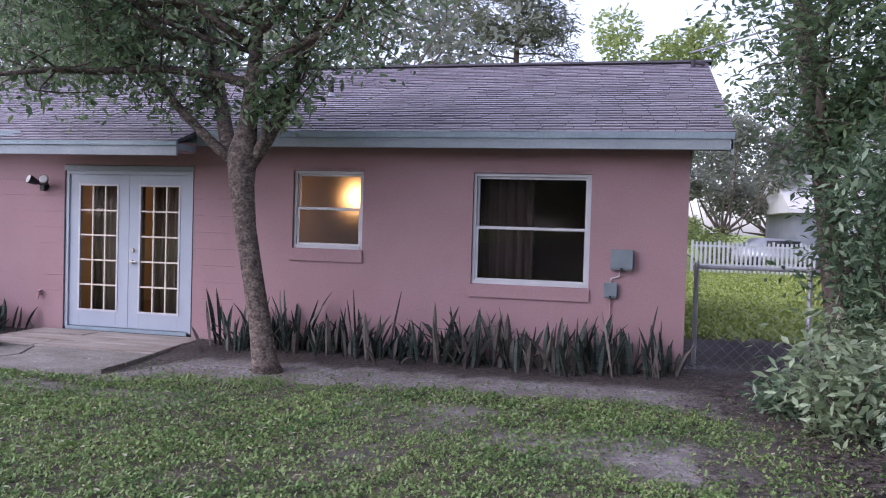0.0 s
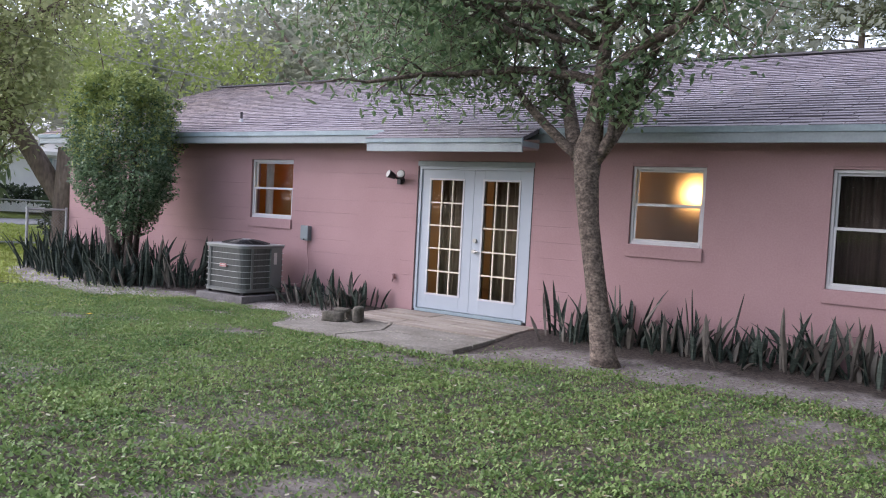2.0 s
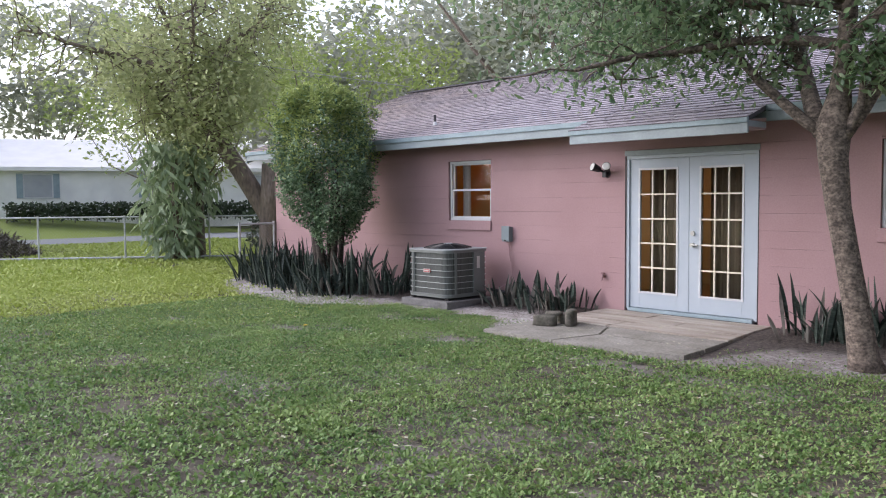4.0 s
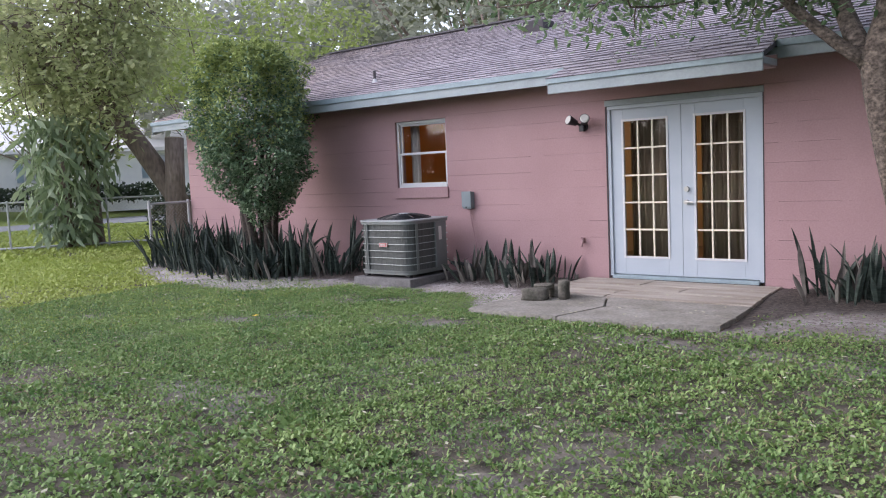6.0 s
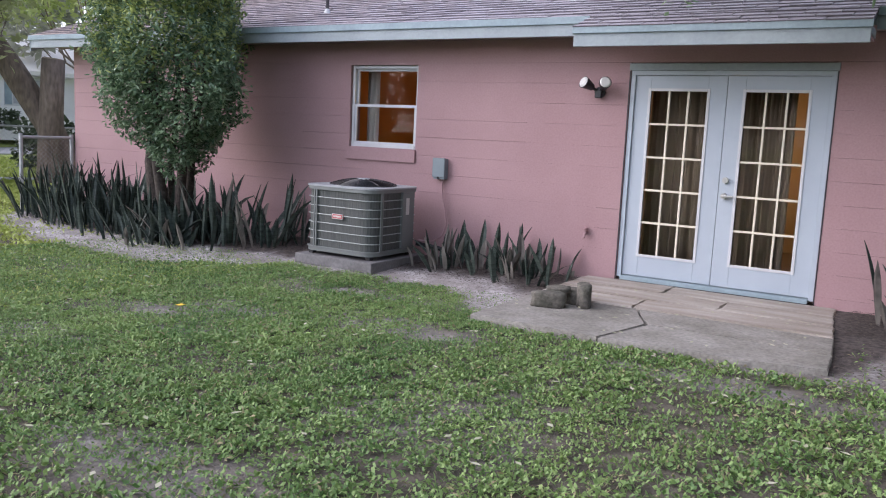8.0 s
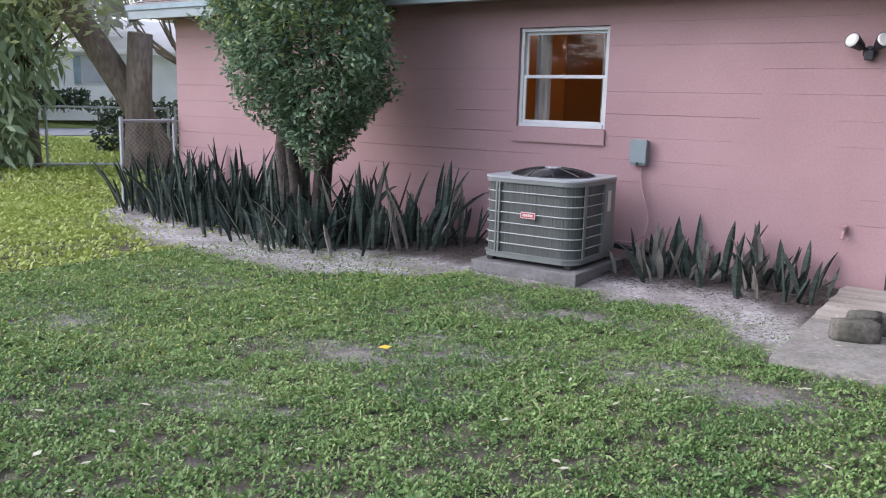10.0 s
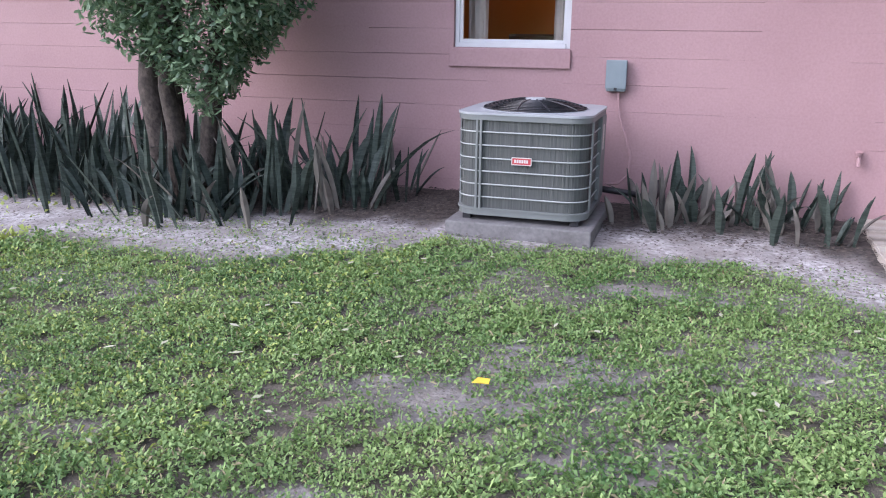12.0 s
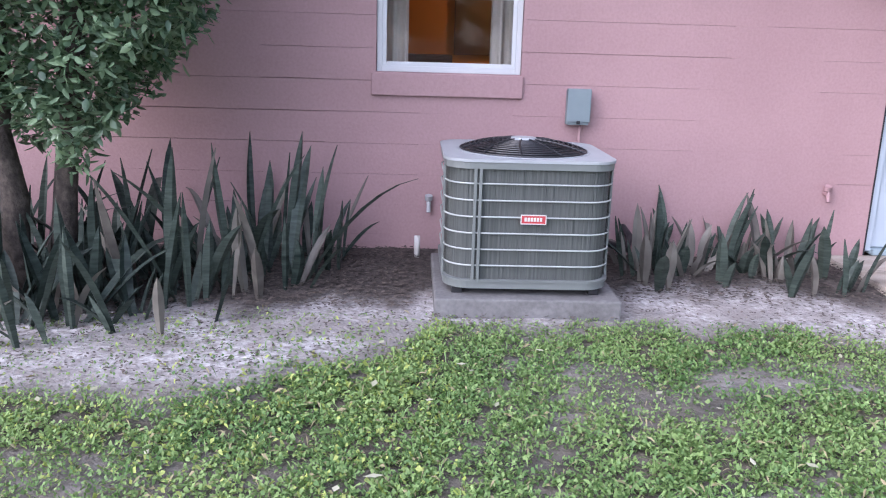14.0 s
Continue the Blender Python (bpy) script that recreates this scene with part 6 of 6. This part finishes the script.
yq = leaf_quads(np.array([[-10.16, 5.73, 0.06], [-10.12, 5.73, 0.06]]), 0.085, 0.05, 5.0, 0.0, np.random.default_rng(3))
yq[..., 2] = 0.05 + (yq[..., 2] - 0.05) * 0.3
tagged(quads("yellow_leaf", yq, M_YELLOW), "bright yellow fallen leaf on the lawn", "leaf")


# ---- wall blocks ----
def block_mesh(name, w, h, cz, cx=0.0):
    d, e = 0.016, 0.0018 if cz else 0.0002
    vs = [(0, d, 0), (w, d, 0), (w, d, h), (0, d, h), (cx, 0.004, cz), (w - cx, 0.004, cz), (w - cx, 0.004, h - cz), (cx, 0.004, h - cz), (cx, 0, cz + e), (w - cx, 0, cz + e), (w - cx, 0, h - cz - e), (cx, 0, h - cz - e)]
    fs = [(8, 9, 10, 11)]
    for k in range(4):
        j = (k + 1) % 4
        fs += [(k, j, 4 + j, 4 + k), (4 + k, 4 + j, 8 + j, 8 + k)]
    return vs, fs


def block_wall():
    rng = np.random.default_rng(9)
    made, rest, count = {}, [], 0
    zs = [-0.03] + [0.155 + 0.21 * k for k in range(11)] + [2.502]
    for r, (z0, z1) in enumerate(zip(zs[:-1], zs[1:])):
        spans, cz, shift = [(XL, XR)], 0.001, 0.0
        for a, b, c, d in OPENINGS:
            if z1 > c + 0.02 and z0 < d - 0.02:
                spans = [s for x0, x1 in spans for s in ((x0, min(x1, a)), (max(x0, b), x1)) if s[1] - s[0] > 0.01]
        for x0, x1 in spans:
            x = x0
            while x < x1 - 0.005:
                nxt = (math.floor((x - XL + (0.21 if r % 2 else 0) + 0.001) / 0.42) + 1) * 0.42 + XL - (0.21 if r % 2 else 0)
                nxt = x1 if x1 - nxt < 0.06 else min(nxt, x1)
                w, h = round(nxt - x, 3), round(z1 - z0, 3)
                if x > -5.7:
                    cz = 0.0
                elif rng.uniform() < 0.45:
                    cz = float(rng.choice([0.0, 0.0004, 0.0012, 0.0024], p=[0.7, 0.17, 0.08, 0.05]))
                y = WALL - 0.003 + shift + float(rng.uniform(-0.0002, 0.0002))
                if count < 300 and x < -6.0:
                    key = (w, h, cz)
                    if key not in made:
                        vs, fs = block_mesh("block", w, h, cz)
                        me = bpy.data.meshes.new("block")
                        me.from_pydata(vs, [], fs)
                        me.materials.append(M_PINK)
                        made[key] = me
                    ob = new("block", made[key])
                    ob.parent, ob.location = BACK, (x, y, z0)
                    count += 1
                else:
                    vs, fs = block_mesh("block", w, h, cz)
                    rest.append(([(a + x, b + y, c + z0) for a, b, c in vs], fs))
                x = nxt
    vs, fs = joined(rest)
    tagged(link("blockwork", vs, fs, M_PINKR, BACK), kind="stuff")


block_wall()


# ---- roof shingles ----
def shingles():
    rng = np.random.default_rng(17)
    up = Vector((0, RIDGE_Y - EAVE_Y, RIDGE_Z - EAVE_Z))
    ln = up.length
    up /= ln
    nrm = Vector((0, -up.z, up.y))
    ex, base = 0.142, Vector(ROOF.location)
    made, rest, count = {}, [], 0

    def tab(w, lift):
        d = ex * 1.25
        vs = []
        for zz in (0.0, 1.0):
            for s, t in ((0.004, 0), (w - 0.004, 0), (w - 0.004, d), (0.004, d)):
                p = up * t + nrm * ((0.004 + lift if t == 0 else -0.006) * zz - 0.004)
                vs.append((s, p.y, p.z))
        return vs, [(4, 5, 6, 7), (0, 1, 5, 4), (1, 2, 6, 5), (3, 0, 4, 7)]
    k, s = -4, 0
    while k * ex < ln - 0.05:
        porch = k < 0
        xa, xb = (-8.23, -5.77) if porch else (ROOF_L - 0.015, ROOF_R + 0.015)
        x = xa - (0.1 if k % 3 == 0 else 0.2 if k % 3 == 1 else 0.0)
        start = Vector((0, EAVE_Y - 0.02, EAVE_Z - 0.007)) + up * (k * ex + (0.095 if porch else 0))
        while x < xb - 0.01:
            w = float(rng.choice([0.28, 0.30, 0.34]))
            a, b = max(x, xa), min(x + w, xb)
            lift = float(rng.choice([0.004, 0.006, 0.009]))
            if b - a > 0.02:
                key = (round(b - a, 3), lift)
                at = Vector((a, start.y, start.z + float(rng.uniform(-0.002, 0.002))))
                if not porch and k < 6 and count < 300 and -16 < x < 0:
                    if key not in made:
                        vs, fs = tab(*key)
                        me = bpy.data.meshes.new("shingle")
                        me.from_pydata(vs, [], fs)
                        me.materials.append(M_SHINGLE), me.materials.append(M_BUTT_SHADE)
                        me.polygons[1].material_index = 1
                        made[key] = me
                    ob = new("shingle", made[key])
                    ob.parent, ob.location = ROOF, at - base
                    count += 1
                else:
                    vs, fs = tab(*key)
                    rest.append(([Vector(v) + at - base for v in vs], fs))
            x += w
        k += 1
    vs, fs = joined(rest)
    field = tagged(link("shingle_field", vs, fs, M_SHINGLER, ROOF), kind="stuff")
    field.data.materials.append(M_BUTT_SHADE)
    field.data.polygons.foreach_set("material_index", np.tile(np.array([0, 1, 0, 0], np.int32), len(fs) // 4))


shingles()
